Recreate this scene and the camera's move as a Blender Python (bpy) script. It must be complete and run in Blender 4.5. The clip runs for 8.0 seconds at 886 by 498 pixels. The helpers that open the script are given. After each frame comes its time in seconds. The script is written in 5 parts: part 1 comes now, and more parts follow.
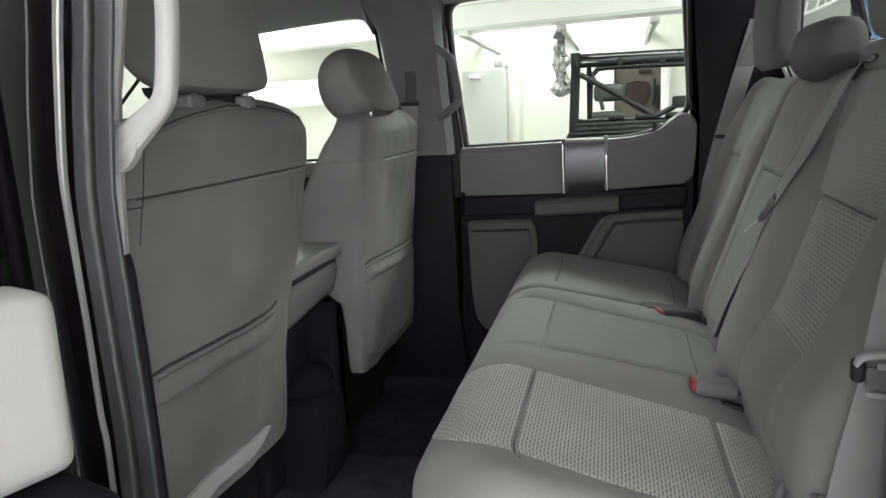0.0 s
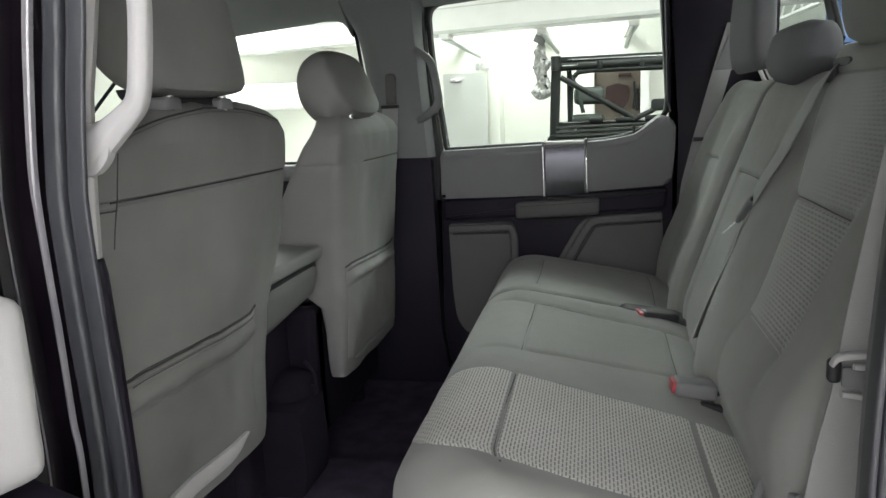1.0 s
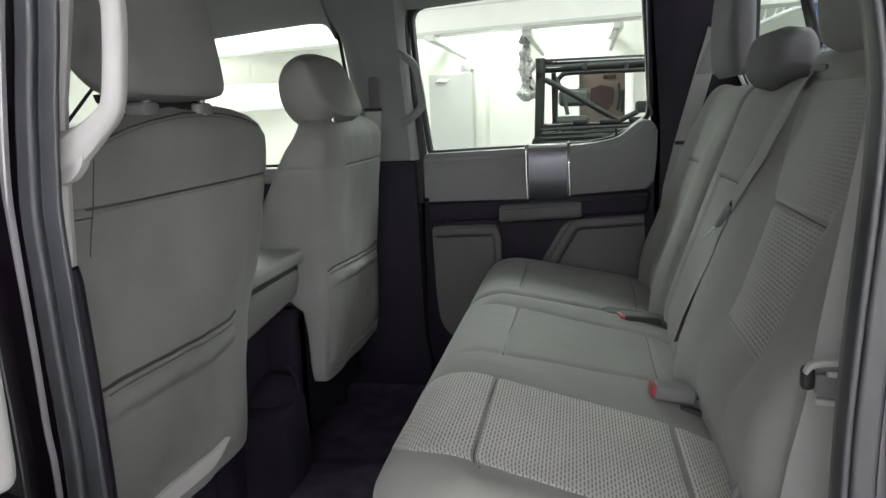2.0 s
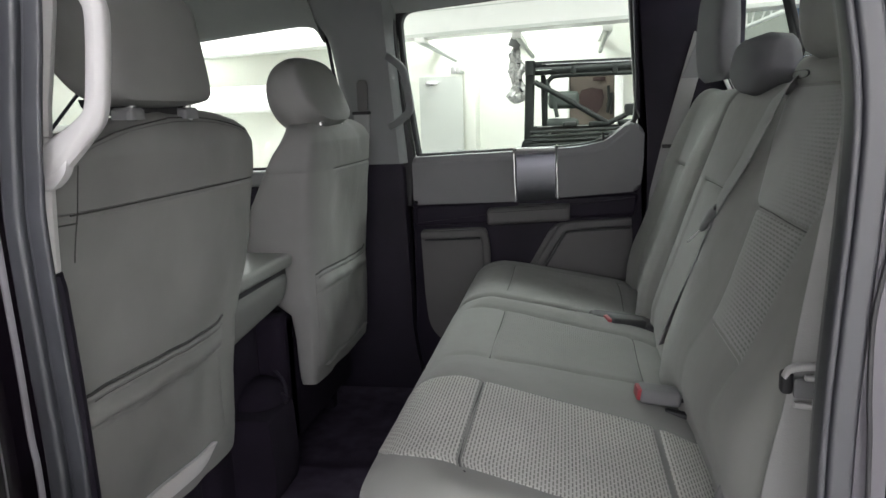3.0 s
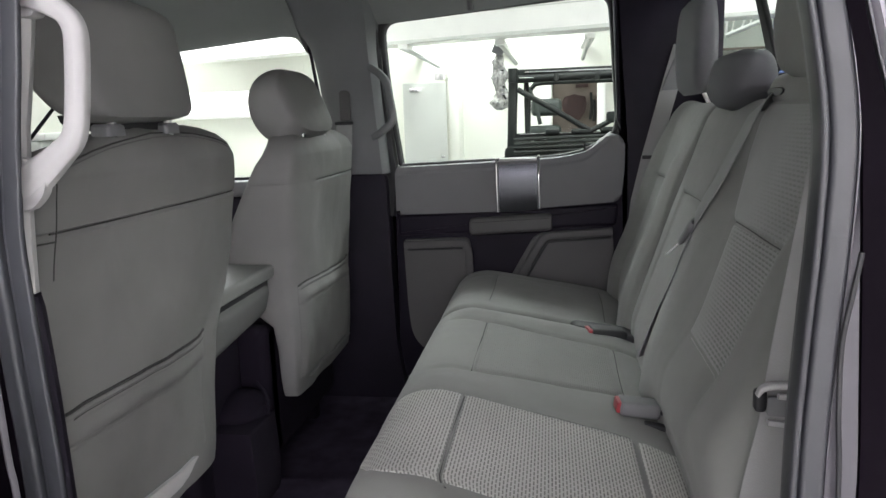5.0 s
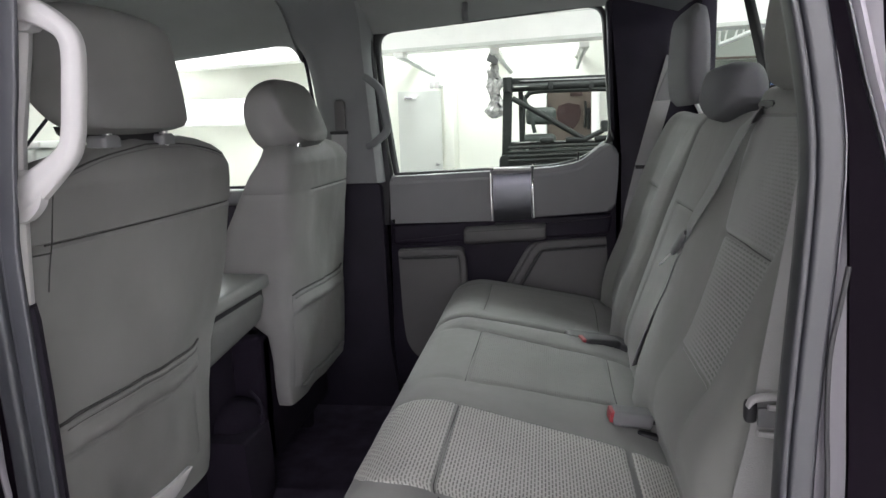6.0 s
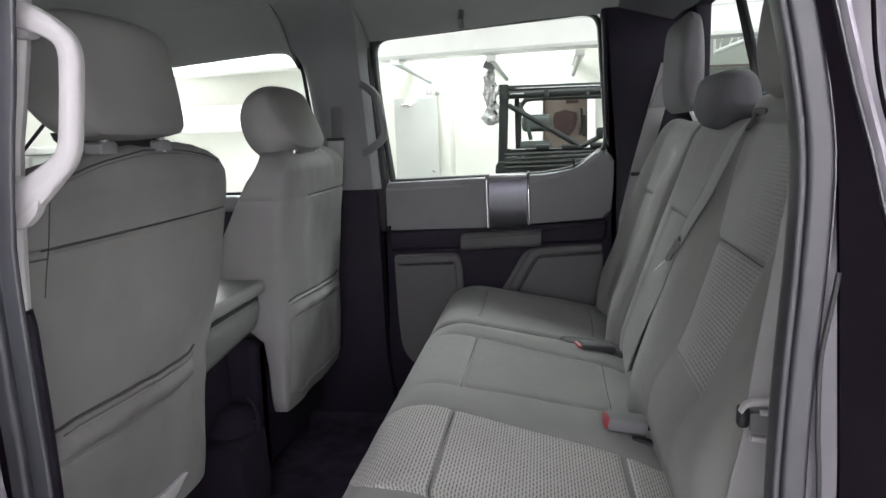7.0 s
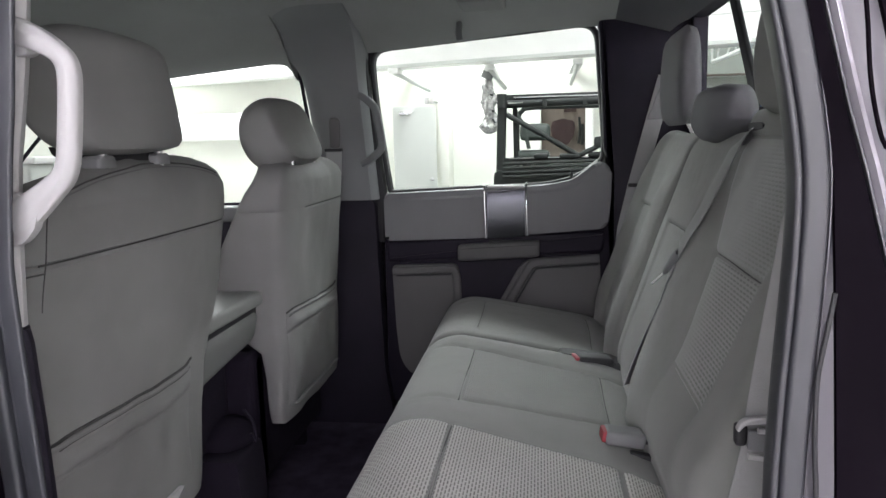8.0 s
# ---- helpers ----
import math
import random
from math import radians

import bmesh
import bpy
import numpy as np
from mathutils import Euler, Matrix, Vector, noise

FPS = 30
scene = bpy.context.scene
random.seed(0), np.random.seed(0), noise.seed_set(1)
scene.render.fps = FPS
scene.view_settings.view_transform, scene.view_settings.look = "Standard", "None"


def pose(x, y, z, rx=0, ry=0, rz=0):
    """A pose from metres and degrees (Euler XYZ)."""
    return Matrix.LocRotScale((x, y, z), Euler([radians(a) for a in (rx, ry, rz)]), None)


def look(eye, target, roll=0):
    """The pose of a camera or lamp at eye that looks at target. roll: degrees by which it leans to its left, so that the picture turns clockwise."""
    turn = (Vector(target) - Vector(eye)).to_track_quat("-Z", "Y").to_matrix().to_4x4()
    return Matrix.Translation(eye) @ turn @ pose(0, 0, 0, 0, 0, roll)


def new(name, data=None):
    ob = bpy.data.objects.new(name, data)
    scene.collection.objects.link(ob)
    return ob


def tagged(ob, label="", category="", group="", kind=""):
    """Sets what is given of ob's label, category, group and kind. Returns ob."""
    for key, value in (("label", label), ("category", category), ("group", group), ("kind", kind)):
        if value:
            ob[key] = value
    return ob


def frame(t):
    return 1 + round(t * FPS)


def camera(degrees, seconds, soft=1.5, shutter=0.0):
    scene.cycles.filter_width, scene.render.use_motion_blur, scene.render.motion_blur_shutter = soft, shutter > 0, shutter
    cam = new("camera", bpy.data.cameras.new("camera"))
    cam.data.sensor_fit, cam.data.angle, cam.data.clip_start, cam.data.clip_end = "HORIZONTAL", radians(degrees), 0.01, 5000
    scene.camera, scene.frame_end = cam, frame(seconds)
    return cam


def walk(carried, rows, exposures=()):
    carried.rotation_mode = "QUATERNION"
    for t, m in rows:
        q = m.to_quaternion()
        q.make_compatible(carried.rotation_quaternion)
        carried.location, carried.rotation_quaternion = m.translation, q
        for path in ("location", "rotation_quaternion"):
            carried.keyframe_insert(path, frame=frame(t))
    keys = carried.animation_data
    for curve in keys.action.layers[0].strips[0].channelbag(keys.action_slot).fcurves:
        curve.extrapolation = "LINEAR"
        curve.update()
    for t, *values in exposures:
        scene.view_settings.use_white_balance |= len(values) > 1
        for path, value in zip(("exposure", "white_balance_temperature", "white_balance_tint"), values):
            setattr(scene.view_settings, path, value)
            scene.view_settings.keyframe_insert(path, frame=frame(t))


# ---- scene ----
cam = camera(63.0, 8.0)
PATH = [
    (0, (0.255, -1.411, 0.849), (-0.195, 0.501, 0.471), -2.3),
    (0.5, (0.251, -1.408, 0.848), (-0.169, 0.511, 0.473), -2.2),
    (1, (0.258, -1.406, 0.848), (-0.144, 0.517, 0.476), -2.3),
    (1.5, (0.262, -1.402, 0.851), (-0.12, 0.525, 0.478), -2.2),
    (3, (0.275, -1.405, 0.86), (-0.066, 0.531, 0.491), -2.1),
    (3.5, (0.276, -1.406, 0.863), (-0.055, 0.532, 0.495), -2.0),
    (4, (0.284, -1.408, 0.873), (-0.036, 0.532, 0.506), -2.0),
    (4.5, (0.28, -1.406, 0.874), (-0.028, 0.536, 0.51), -2.0),
    (6, (0.283, -1.413, 0.883), (-0.001, 0.538, 0.544), -1.8),
    (6.5, (0.283, -1.414, 0.881), (0.004, 0.539, 0.553), -1.8),
    (7, (0.285, -1.418, 0.883), (0.011, 0.537, 0.562), -1.7),
    (7.5, (0.284, -1.42, 0.888), (0.014, 0.537, 0.577), -1.7),
    (8, (0.286, -1.417, 0.893), (0.017, 0.542, 0.592), -1.6),
]
walk(cam, [(t, look(eye, target, roll)) for t, eye, target, roll in PATH],
     [(0, 0.14, 6430, 4), (0.7, 0.14, 6350, 6), (1.5, 0.14, 6330, 7), (3.5, 0.18, 6280, 10), (6, 0.21, 6230, 13), (8, 0.28, 6170, 15)])

# ---- world and light ----
world = bpy.data.worlds.new("garage_air")
scene.world = world
world.use_nodes = True
world.node_tree.nodes["Background"].inputs[0].default_value = (0.9, 0.95, 1.0, 1)
world.node_tree.nodes["Background"].inputs[1].default_value = 0.25
GROUND = -0.75
CEIL = 2.65


def area_lamp(name, x, y, z, sx, sy, watts, colour, rx=0, ry=0):
    data = bpy.data.lights.new(name, "AREA")
    data.shape, data.size, data.size_y, data.energy, data.color = "RECTANGLE", sx, sy, watts, colour
    ob = new(name, data)
    ob.matrix_world = pose(x, y, z, rx, ry)
    return ob


# unseen lamps added to balance the light: x, y, watts, length, width
LAMP_ROWS = [(-3.4, 6.35, 205, 1.2, 0.25), (-0.5, 6.5, 44, 1.2, 0.25), (2.6, 6.2, 18, 1.2, 0.25), (-3.2, 3.2, 40, 1.6, 0.6), (0.2, 2.95, 76, 2.0, 0.8), (2.8, 3.1, 60, 2.0, 0.8), (-3.4, 0.2, 35, 1.2, 1.2), (3.6, 0.2, 45, 1.2, 1.2), (-2.6, -7.7, 175, 2.4, 1.6), (0.4, -7.7, 195, 2.6, 1.7), (3.0, -7.7, 195, 2.4, 1.7), (5.5, -7.7, 290, 2.2, 1.7), (0.6, -3.0, 22, 2.0, 1.0)]
for lx, ly, watts, llen, lwid in LAMP_ROWS:
    area_lamp("added_lamp", lx, ly, CEIL - 0.09, llen, lwid, watts, (0.955, 1.0, 0.945) if ly > -1 else (1.0, 0.935, 1.02))


# ---- materials ----
def mat(name, base, rough=0.6, metal=0.0, var=0.12, scale=6.0, grain=0.0, grain_scale=900.0, coat=0.0, spec=0.5, fine=0.0, sheen=0.0, crease=0.0):
    m = bpy.data.materials.new(name)
    m.use_nodes = True
    nt = m.node_tree
    n, l = nt.nodes, nt.links
    b = n["Principled BSDF"]
    b.inputs["Roughness"].default_value = rough
    b.inputs["Metallic"].default_value = metal
    b.inputs["Coat Weight"].default_value = coat
    b.inputs["Coat Roughness"].default_value = 0.04
    b.inputs["Specular IOR Level"].default_value = spec
    b.inputs["Sheen Weight"].default_value = sheen
    tc = n.new("ShaderNodeTexCoord")
    big = n.new("ShaderNodeTexNoise")
    big.inputs["Scale"].default_value, big.inputs["Detail"].default_value = scale, 6
    l.new(tc.outputs["Object"], big.inputs["Vector"])
    small = n.new("ShaderNodeTexNoise")
    small.inputs["Scale"].default_value, small.inputs["Detail"].default_value = grain_scale, 3
    l.new(tc.outputs["Object"], small.inputs["Vector"])
    mixf = n.new("ShaderNodeMath")
    mixf.operation = "MULTIPLY_ADD"
    mixf.inputs[1].default_value = fine
    l.new(small.outputs["Fac"], mixf.inputs[0])
    l.new(big.outputs["Fac"], mixf.inputs[2])
    ramp = n.new("ShaderNodeValToRGB")
    lo, hi = [c * (1 - var) for c in base], [min(1, c * (1 + var)) for c in base]
    ramp.color_ramp.elements[0].position, ramp.color_ramp.elements[1].position = 0.3 + fine * 0.35, 0.7 + fine * 0.65
    ramp.color_ramp.elements[0].color, ramp.color_ramp.elements[1].color = (*lo, 1), (*hi, 1)
    l.new(mixf.outputs[0], ramp.inputs["Fac"])
    l.new(ramp.outputs["Color"], b.inputs["Base Color"])
    rr = n.new("ShaderNodeMapRange")
    rr.inputs["To Min"].default_value, rr.inputs["To Max"].default_value = max(0.02, rough - 0.06), min(1, rough + 0.06)
    l.new(big.outputs["Fac"], rr.inputs["Value"])
    l.new(rr.outputs["Result"], b.inputs["Roughness"])
    if grain:
        bump = n.new("ShaderNodeBump")
        bump.inputs["Strength"].default_value, bump.inputs["Distance"].default_value = grain, 0.0006
        l.new(small.outputs["Fac"], bump.inputs["Height"])
        l.new(bump.outputs["Normal"], b.inputs["Normal"])
        if crease:
            # soft slack creases in the covering
            slack = n.new("ShaderNodeTexNoise")
            slack.inputs["Scale"].default_value, slack.inputs["Detail"].default_value, slack.inputs["Distortion"].default_value = 11, 2, 0.7
            l.new(tc.outputs["Object"], slack.inputs["Vector"])
            fold = n.new("ShaderNodeBump")
            fold.inputs["Strength"].default_value, fold.inputs["Distance"].default_value = crease, 0.008
            l.new(slack.outputs["Fac"], fold.inputs["Height"])
            l.new(fold.outputs["Normal"], bump.inputs["Normal"])
    return m


def weave(name, base, pitch=0.0, slot=0.45, depth=0.55, fade=None):
    """Seat cloth; with a pitch it has rows of short staggered slots, laid out in metres along the panel."""
    m = mat(name, base, 0.88, var=0.10, scale=5, grain=0.5, grain_scale=1100, spec=0.25, fine=0.35, sheen=0.15, crease=0.25)
    nt = m.node_tree
    n, l = nt.nodes, nt.links
    b = n["Principled BSDF"]
    uv = n.new("ShaderNodeUVMap")
    sep = n.new("ShaderNodeSeparateXYZ")
    l.new(uv.outputs["UV"], sep.inputs[0])

    def math_node(op, a, c=None, d=None):
        k = n.new("ShaderNodeMath")
        k.operation = op
        for i, v in enumerate((a, c, d)):
            if v is None:
                continue
            if isinstance(v, (int, float)):
                k.inputs[i].default_value = v
            else:
                l.new(v, k.inputs[i])
        return k.outputs[0]

    old = b.inputs["Base Color"].links[0].from_socket
    if pitch:
        col = math_node("DIVIDE", sep.outputs[0], pitch)
        odd = math_node("MODULO", math_node("FLOOR", math_node("ADD", col, 1000.0)), 2.0)
        row = math_node("MULTIPLY_ADD", odd, 0.5, math_node("DIVIDE", sep.outputs[1], pitch * 2.7))
        fx = math_node("ABSOLUTE", math_node("SUBTRACT", math_node("FRACT", math_node("ADD", col, 1000.0)), 0.5))
        fy = math_node("ABSOLUTE", math_node("SUBTRACT", math_node("FRACT", math_node("ADD", row, 1000.0)), 0.5))
        inx = n.new("ShaderNodeMapRange")
        inx.interpolation_type = "SMOOTHSTEP"
        l.new(fx, inx.inputs["Value"])
        inx.inputs["From Min"].default_value, inx.inputs["From Max"].default_value = slot * 0.5 + 0.1, slot * 0.5 - 0.08
        iny = n.new("ShaderNodeMapRange")
        iny.interpolation_type = "SMOOTHSTEP"
        l.new(fy, iny.inputs["Value"])
        iny.inputs["From Min"].default_value, iny.inputs["From Max"].default_value = 0.42, 0.34
        hole = math_node("MULTIPLY", inx.outputs["Result"], iny.outputs["Result"])
        wear = n.new("ShaderNodeTexNoise")
        wear.inputs["Scale"].default_value = 45
        l.new(uv.outputs["UV"], wear.inputs["Vector"])
        keep = math_node("MULTIPLY", hole, math_node("MULTIPLY_ADD", wear.outputs["Fac"], 0.7, 0.55))
        if fade:
            # slots fade towards one side: lighting and view angle put into the pattern
            side = n.new("ShaderNodeMapRange")
            side.interpolation_type = "SMOOTHSTEP"
            l.new(math_node("MULTIPLY_ADD", sep.outputs[0], fade[2], sep.outputs[1]), side.inputs["Value"])
            side.inputs["From Min"].default_value, side.inputs["From Max"].default_value = fade[0], fade[1]
            keep = math_node("MULTIPLY", keep, side.outputs["Result"])
        mix = n.new("ShaderNodeMix")
        mix.data_type = "RGBA"
        l.new(math_node("MULTIPLY", keep, depth), mix.inputs[0])
        l.new(old, mix.inputs[6])
        mix.inputs[7].default_value = tuple(c * 0.16 for c in base) + (1,)
        l.new(mix.outputs[2], b.inputs["Base Color"])
        bump = n.new("ShaderNodeBump")
        bump.inputs["Strength"].default_value, bump.inputs["Distance"].default_value = 0.6, 0.0015
        l.new(math_node("SUBTRACT", 1.0, keep), bump.inputs["Height"])
        l.new(bump.outputs["Normal"], b.inputs["Normal"])
    return m


CLOTH = (0.215, 0.218, 0.206)
M = dict(
    cloth=weave("seat_cloth", CLOTH),
    # pale slotted cloths, raised further in colour for light the bench lacks
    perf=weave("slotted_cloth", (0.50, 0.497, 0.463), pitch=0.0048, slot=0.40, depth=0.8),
    perf_back=weave("slotted_cloth_fine", (0.30, 0.303, 0.290), pitch=0.006, slot=0.42, depth=0.52, fade=(-0.37, -0.49, -0.35)),
    perf_faint=weave("slotted_cloth_faint", (0.29, 0.293, 0.285), pitch=0.006, slot=0.42, depth=0.30, fade=(-0.28, -0.50, 0.0)),
    ribbed=weave("ribbed_cloth", CLOTH, pitch=0.004, depth=0.07),
    backcloth=mat("seat_back_vinyl", (0.19, 0.19, 0.184), 0.62, var=0.10, scale=5, grain=0.35, grain_scale=700, spec=0.3, crease=0.28),
    # dark thread whose colour also carries the shade in the seams
    thread=mat("seam_shade_thread", (0.05, 0.05, 0.048), 0.9),
    # light grey, raised further to carry near-side light the lamps lack
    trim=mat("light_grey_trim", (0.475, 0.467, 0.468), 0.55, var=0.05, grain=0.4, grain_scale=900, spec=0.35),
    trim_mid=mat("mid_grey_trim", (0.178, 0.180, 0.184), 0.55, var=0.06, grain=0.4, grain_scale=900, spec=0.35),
    dark=mat("dark_plastic", (0.016, 0.013, 0.022), 0.55, var=0.2, grain=0.4, spec=0.18),
    carpet=mat("black_carpet", (0.015, 0.012, 0.019), 0.98, var=0.15, scale=9, grain=1.0, grain_scale=500, spec=0.1),
    floor_carpet=mat("black_floor_carpet", (0.050, 0.041, 0.062), 0.98, var=0.3, scale=18, grain=1.0, grain_scale=450, spec=0.1),
    console=mat("console_cloth", (0.128, 0.130, 0.124), 0.85, var=0.08, scale=5, grain=0.45, grain_scale=900, spec=0.2),
    # paler than the console cloth, for the window light on the lid
    lid_vinyl=mat("lit_armrest_vinyl", (0.18, 0.182, 0.176), 0.5, var=0.06, scale=6, grain=0.4, grain_scale=800, spec=0.4),
    stitch=mat("pale_stitching", (0.42, 0.42, 0.40), 0.8),
    paint=mat("black_paint", (0.012, 0.008, 0.012), 0.18, var=0.1, coat=1.0),
    paint_dull=mat("black_jamb_paint", (0.009, 0.006, 0.010), 0.3, var=0.15, coat=0.15, spec=0.15),
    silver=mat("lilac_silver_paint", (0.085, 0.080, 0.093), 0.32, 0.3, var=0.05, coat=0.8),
    # paler copy of the lilac silver paint, its brighter light put into the colour
    silver_lit=mat("lit_lilac_paint", (0.40, 0.38, 0.42), 0.14, 0.3, var=0.05, coat=0.9),
    rubber=mat("rubber_seal", (0.036, 0.037, 0.043), 0.45, var=0.12, scale=14, spec=0.7),
    # second tint of the same door rubber, set for how this post is lit
    seal_front=mat("front_post_seal", (0.055, 0.057, 0.066), 0.42, var=0.12, scale=14, spec=0.6),
    # far pillar and its handle, a darker grey than the near trim
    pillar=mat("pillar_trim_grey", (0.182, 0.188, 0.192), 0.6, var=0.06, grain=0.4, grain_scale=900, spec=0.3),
    edge_black=mat("black_edge_tape", (0.0045, 0.0028, 0.0052), 0.6, var=0.2, spec=0.04),
    rubber_dark=mat("dark_rubber", (0.02, 0.02, 0.022), 0.6, var=0.2),
    chrome=mat("chrome", (0.75, 0.75, 0.76), 0.12, 1.0, var=0.03),
    satin=mat("satin_insert", (0.06, 0.062, 0.07), 0.26, 0.8, var=0.08),
    steel=mat("brushed_steel", (0.55, 0.55, 0.55), 0.28, 1.0, var=0.1),
    belt=mat("belt_webbing", (0.30, 0.30, 0.297), 0.75, var=0.06, grain=0.6, grain_scale=600, spec=0.25),
    liner=mat("headliner_cloth", (0.265, 0.272, 0.268), 0.95, var=0.10, scale=3, grain=0.5, grain_scale=800, spec=0.1),
    # steel drawn near-white and diffuse, its glint put into the colour
    bright=mat("steel_glint", (0.88, 0.88, 0.87), 0.3, 0.1, var=0.04),
    # rear headrest cloth darkened for the shade it stands in
    head=mat("shaded_headrest_cloth", (0.142, 0.143, 0.150), 0.85, var=0.08, scale=5, grain=0.4, grain_scale=900, spec=0.2),
    # darker copy of the headliner cloth, for its shaded rear end
    liner_shade=mat("shaded_headliner_cloth", (0.095, 0.096, 0.102), 0.95, var=0.10, scale=3, grain=0.5, grain_scale=800, spec=0.1),
    red=mat("red_button", (0.33, 0.035, 0.045), 0.45),
    wall=mat("white_wall_paint", (0.79, 0.80, 0.735), 0.7, var=0.06, scale=1.3, grain=0.2, grain_scale=200),
    white=mat("white_enamel", (0.82, 0.82, 0.80), 0.4, var=0.03),
    grey_door=mat("pale_grey_door_paint", (0.55, 0.57, 0.54), 0.45, var=0.03),
    concrete=mat("sealed_concrete", (0.42, 0.42, 0.405), 0.35, var=0.15, scale=2.0, grain=0.3, grain_scale=150),
    jeep=mat("black_tube", (0.012, 0.014, 0.013), 0.5, var=0.2, spec=0.25),
    vinyl=mat("dark_green_vinyl", (0.032, 0.042, 0.036), 0.5, var=0.15),
    grey_wall=mat("grey_green_wall", (0.30, 0.32, 0.29), 0.7, var=0.04, scale=2),
    brown=mat("brown_wall", (0.105, 0.085, 0.070), 0.8, var=0.1),
    shield=mat("stained_wood", (0.020, 0.005, 0.004), 0.7, var=0.25, scale=20),
    blue=mat("blue_steel", (0.05, 0.12, 0.32), 0.4, var=0.1),
    silver_plastic=mat("silver_plastic_film", (0.38, 0.38, 0.37), 0.25, 0.4, var=0.5, scale=30),
    pocket=mat("door_pocket_vinyl", (0.10, 0.098, 0.097), 0.6, var=0.06, grain=0.4, grain_scale=900),
)


def glass_mat(name, tint, rough=0.0):
    m = bpy.data.materials.new(name)
    m.use_nodes = True
    b = m.node_tree.nodes["Principled BSDF"]
    b.inputs["Base Color"].default_value = (*tint, 1)
    b.inputs["Transmission Weight"].default_value = 1.0
    b.inputs["Roughness"].default_value = rough
    b.inputs["IOR"].default_value = 1.02
    return m


M["glass"] = glass_mat("window_glass", (0.97, 0.99, 0.97))


def glow_mat(name, colour, strength):
    m = bpy.data.materials.new(name)
    m.use_nodes = True
    b = m.node_tree.nodes["Principled BSDF"]
    b.inputs["Emission Color"].default_value = (*colour, 1)
    b.inputs["Emission Strength"].default_value = strength
    b.inputs["Base Color"].default_value = (0.9, 0.9, 0.9, 1)
    return m


M["lamp"] = glow_mat("lamp_diffuser", (0.97, 1.0, 0.96), 1.2)


# ---- mesh helpers ----
def part(name, bm, material, parent=None, label="", smooth=True):
    """Links a bmesh as one mesh object under a thing or part."""
    me = bpy.data.meshes.new(name)
    bmesh.ops.recalc_face_normals(bm, faces=bm.faces[:])
    bm.to_mesh(me)
    bm.free()
    if smooth:
        me.polygons.foreach_set("use_smooth", [True] * len(me.polygons))
        me.set_sharp_from_angle(angle=radians(38))
    me.materials.append(M[material])
    ob = new(name, me)
    if parent is not None:
        ob.parent = parent
    if label:
        ob["label"] = label
    return ob


def thing(name, label, category, group="", kind=""):
    return tagged(new(name), label, category, group, kind)


def box(x0, x1, y0, y1, z0, z1, bevel=0.004, seg=2, m=None):
    bm = bmesh.new()
    bmesh.ops.create_cube(bm, size=1)
    bmesh.ops.transform(bm, matrix=Matrix.Translation(((x0 + x1) / 2, (y0 + y1) / 2, (z0 + z1) / 2)) @ Matrix.Diagonal((abs(x1 - x0), abs(y1 - y0), abs(z1 - z0), 1)), verts=bm.verts)
    if bevel:
        bmesh.ops.bevel(bm, geom=bm.edges[:], offset=bevel, segments=seg, profile=0.6, affect="EDGES")
    if m is not None:
        bmesh.ops.transform(bm, matrix=m, verts=bm.verts)
    return bm


def smooth_curve(pts, n):
    """Catmull-Rom through points, n samples evenly spread along the length."""
    p = np.array(pts, float)
    q = np.vstack([2 * p[0] - p[1], p, 2 * p[-1] - p[-2]])
    out = []
    for i in range(len(p) - 1):
        a, b, c, d = q[i], q[i + 1], q[i + 2], q[i + 3]
        for t in np.linspace(0, 1, 24, endpoint=False):
            out.append(0.5 * (2 * b + (c - a) * t + (2 * a - 5 * b + 4 * c - d) * t * t + (3 * b - a - 3 * c + d) * t ** 3))
    out.append(p[-1])
    out = np.array(out)
    s = np.r_[0, np.cumsum(np.linalg.norm(np.diff(out, axis=0), axis=1))]
    want = np.linspace(0, s[-1], n)
    return np.stack([np.interp(want, s, out[:, k]) for k in range(out.shape[1])], 1)


def loft(rings, cap=True, closed=True):
    bm = bmesh.new()
    vs = [[bm.verts.new(p) for p in r] for r in rings]
    n = len(rings[0])
    for a, b in zip(vs, vs[1:]):
        for i in range(n if closed else n - 1):
            j = (i + 1) % n
            bm.faces.new((a[i], a[j], b[j], b[i]))
    if cap:
        bm.faces.new(vs[0][::-1])
        bm.faces.new(vs[-1])
    return bm


def sweep(path, profile, side=(0, 1, 0), cap=True):
    """A profile of (across, out) points carried along a path; 'out' points along side as far as it can."""
    path = [Vector(p) for p in path]
    rings = []
    for i, p in enumerate(path):
        t = (path[min(i + 1, len(path) - 1)] - path[max(i - 1, 0)]).normalized()
        o = Vector(side)
        o = (o - t * o.dot(t)).normalized()
        c = t.cross(o)
        rings.append([p + c * a + o * b for a, b in profile])
    return loft(rings, cap)


def circle(r, n=10, sx=1.0, sy=1.0):
    return [(r * sx * math.cos(2 * math.pi * i / n), r * sy * math.sin(2 * math.pi * i / n)) for i in range(n)]


def rrect(w, h, r, n=4):
    """Rounded rectangle as (a, b) points."""
    out = []
    for k, (sx, sy) in enumerate(((1, 1), (-1, 1), (-1, -1), (1, -1))):
        for i in range(n + 1):
            a = math.pi / 2 * (k + i / n)
            out.append((sx * (w / 2 - r) + r * math.cos(a), sy * (h / 2 - r) + r * math.sin(a)))
    return out


def tube(path, r, n=10, side=(0, 1, 0)):
    return sweep(path, circle(r, n), side)


def ribbon(path, width, thick, side):
    """A flat band along a path; side is its face direction."""
    return sweep(path, rrect(width, thick, thick * 0.45, 2), side)


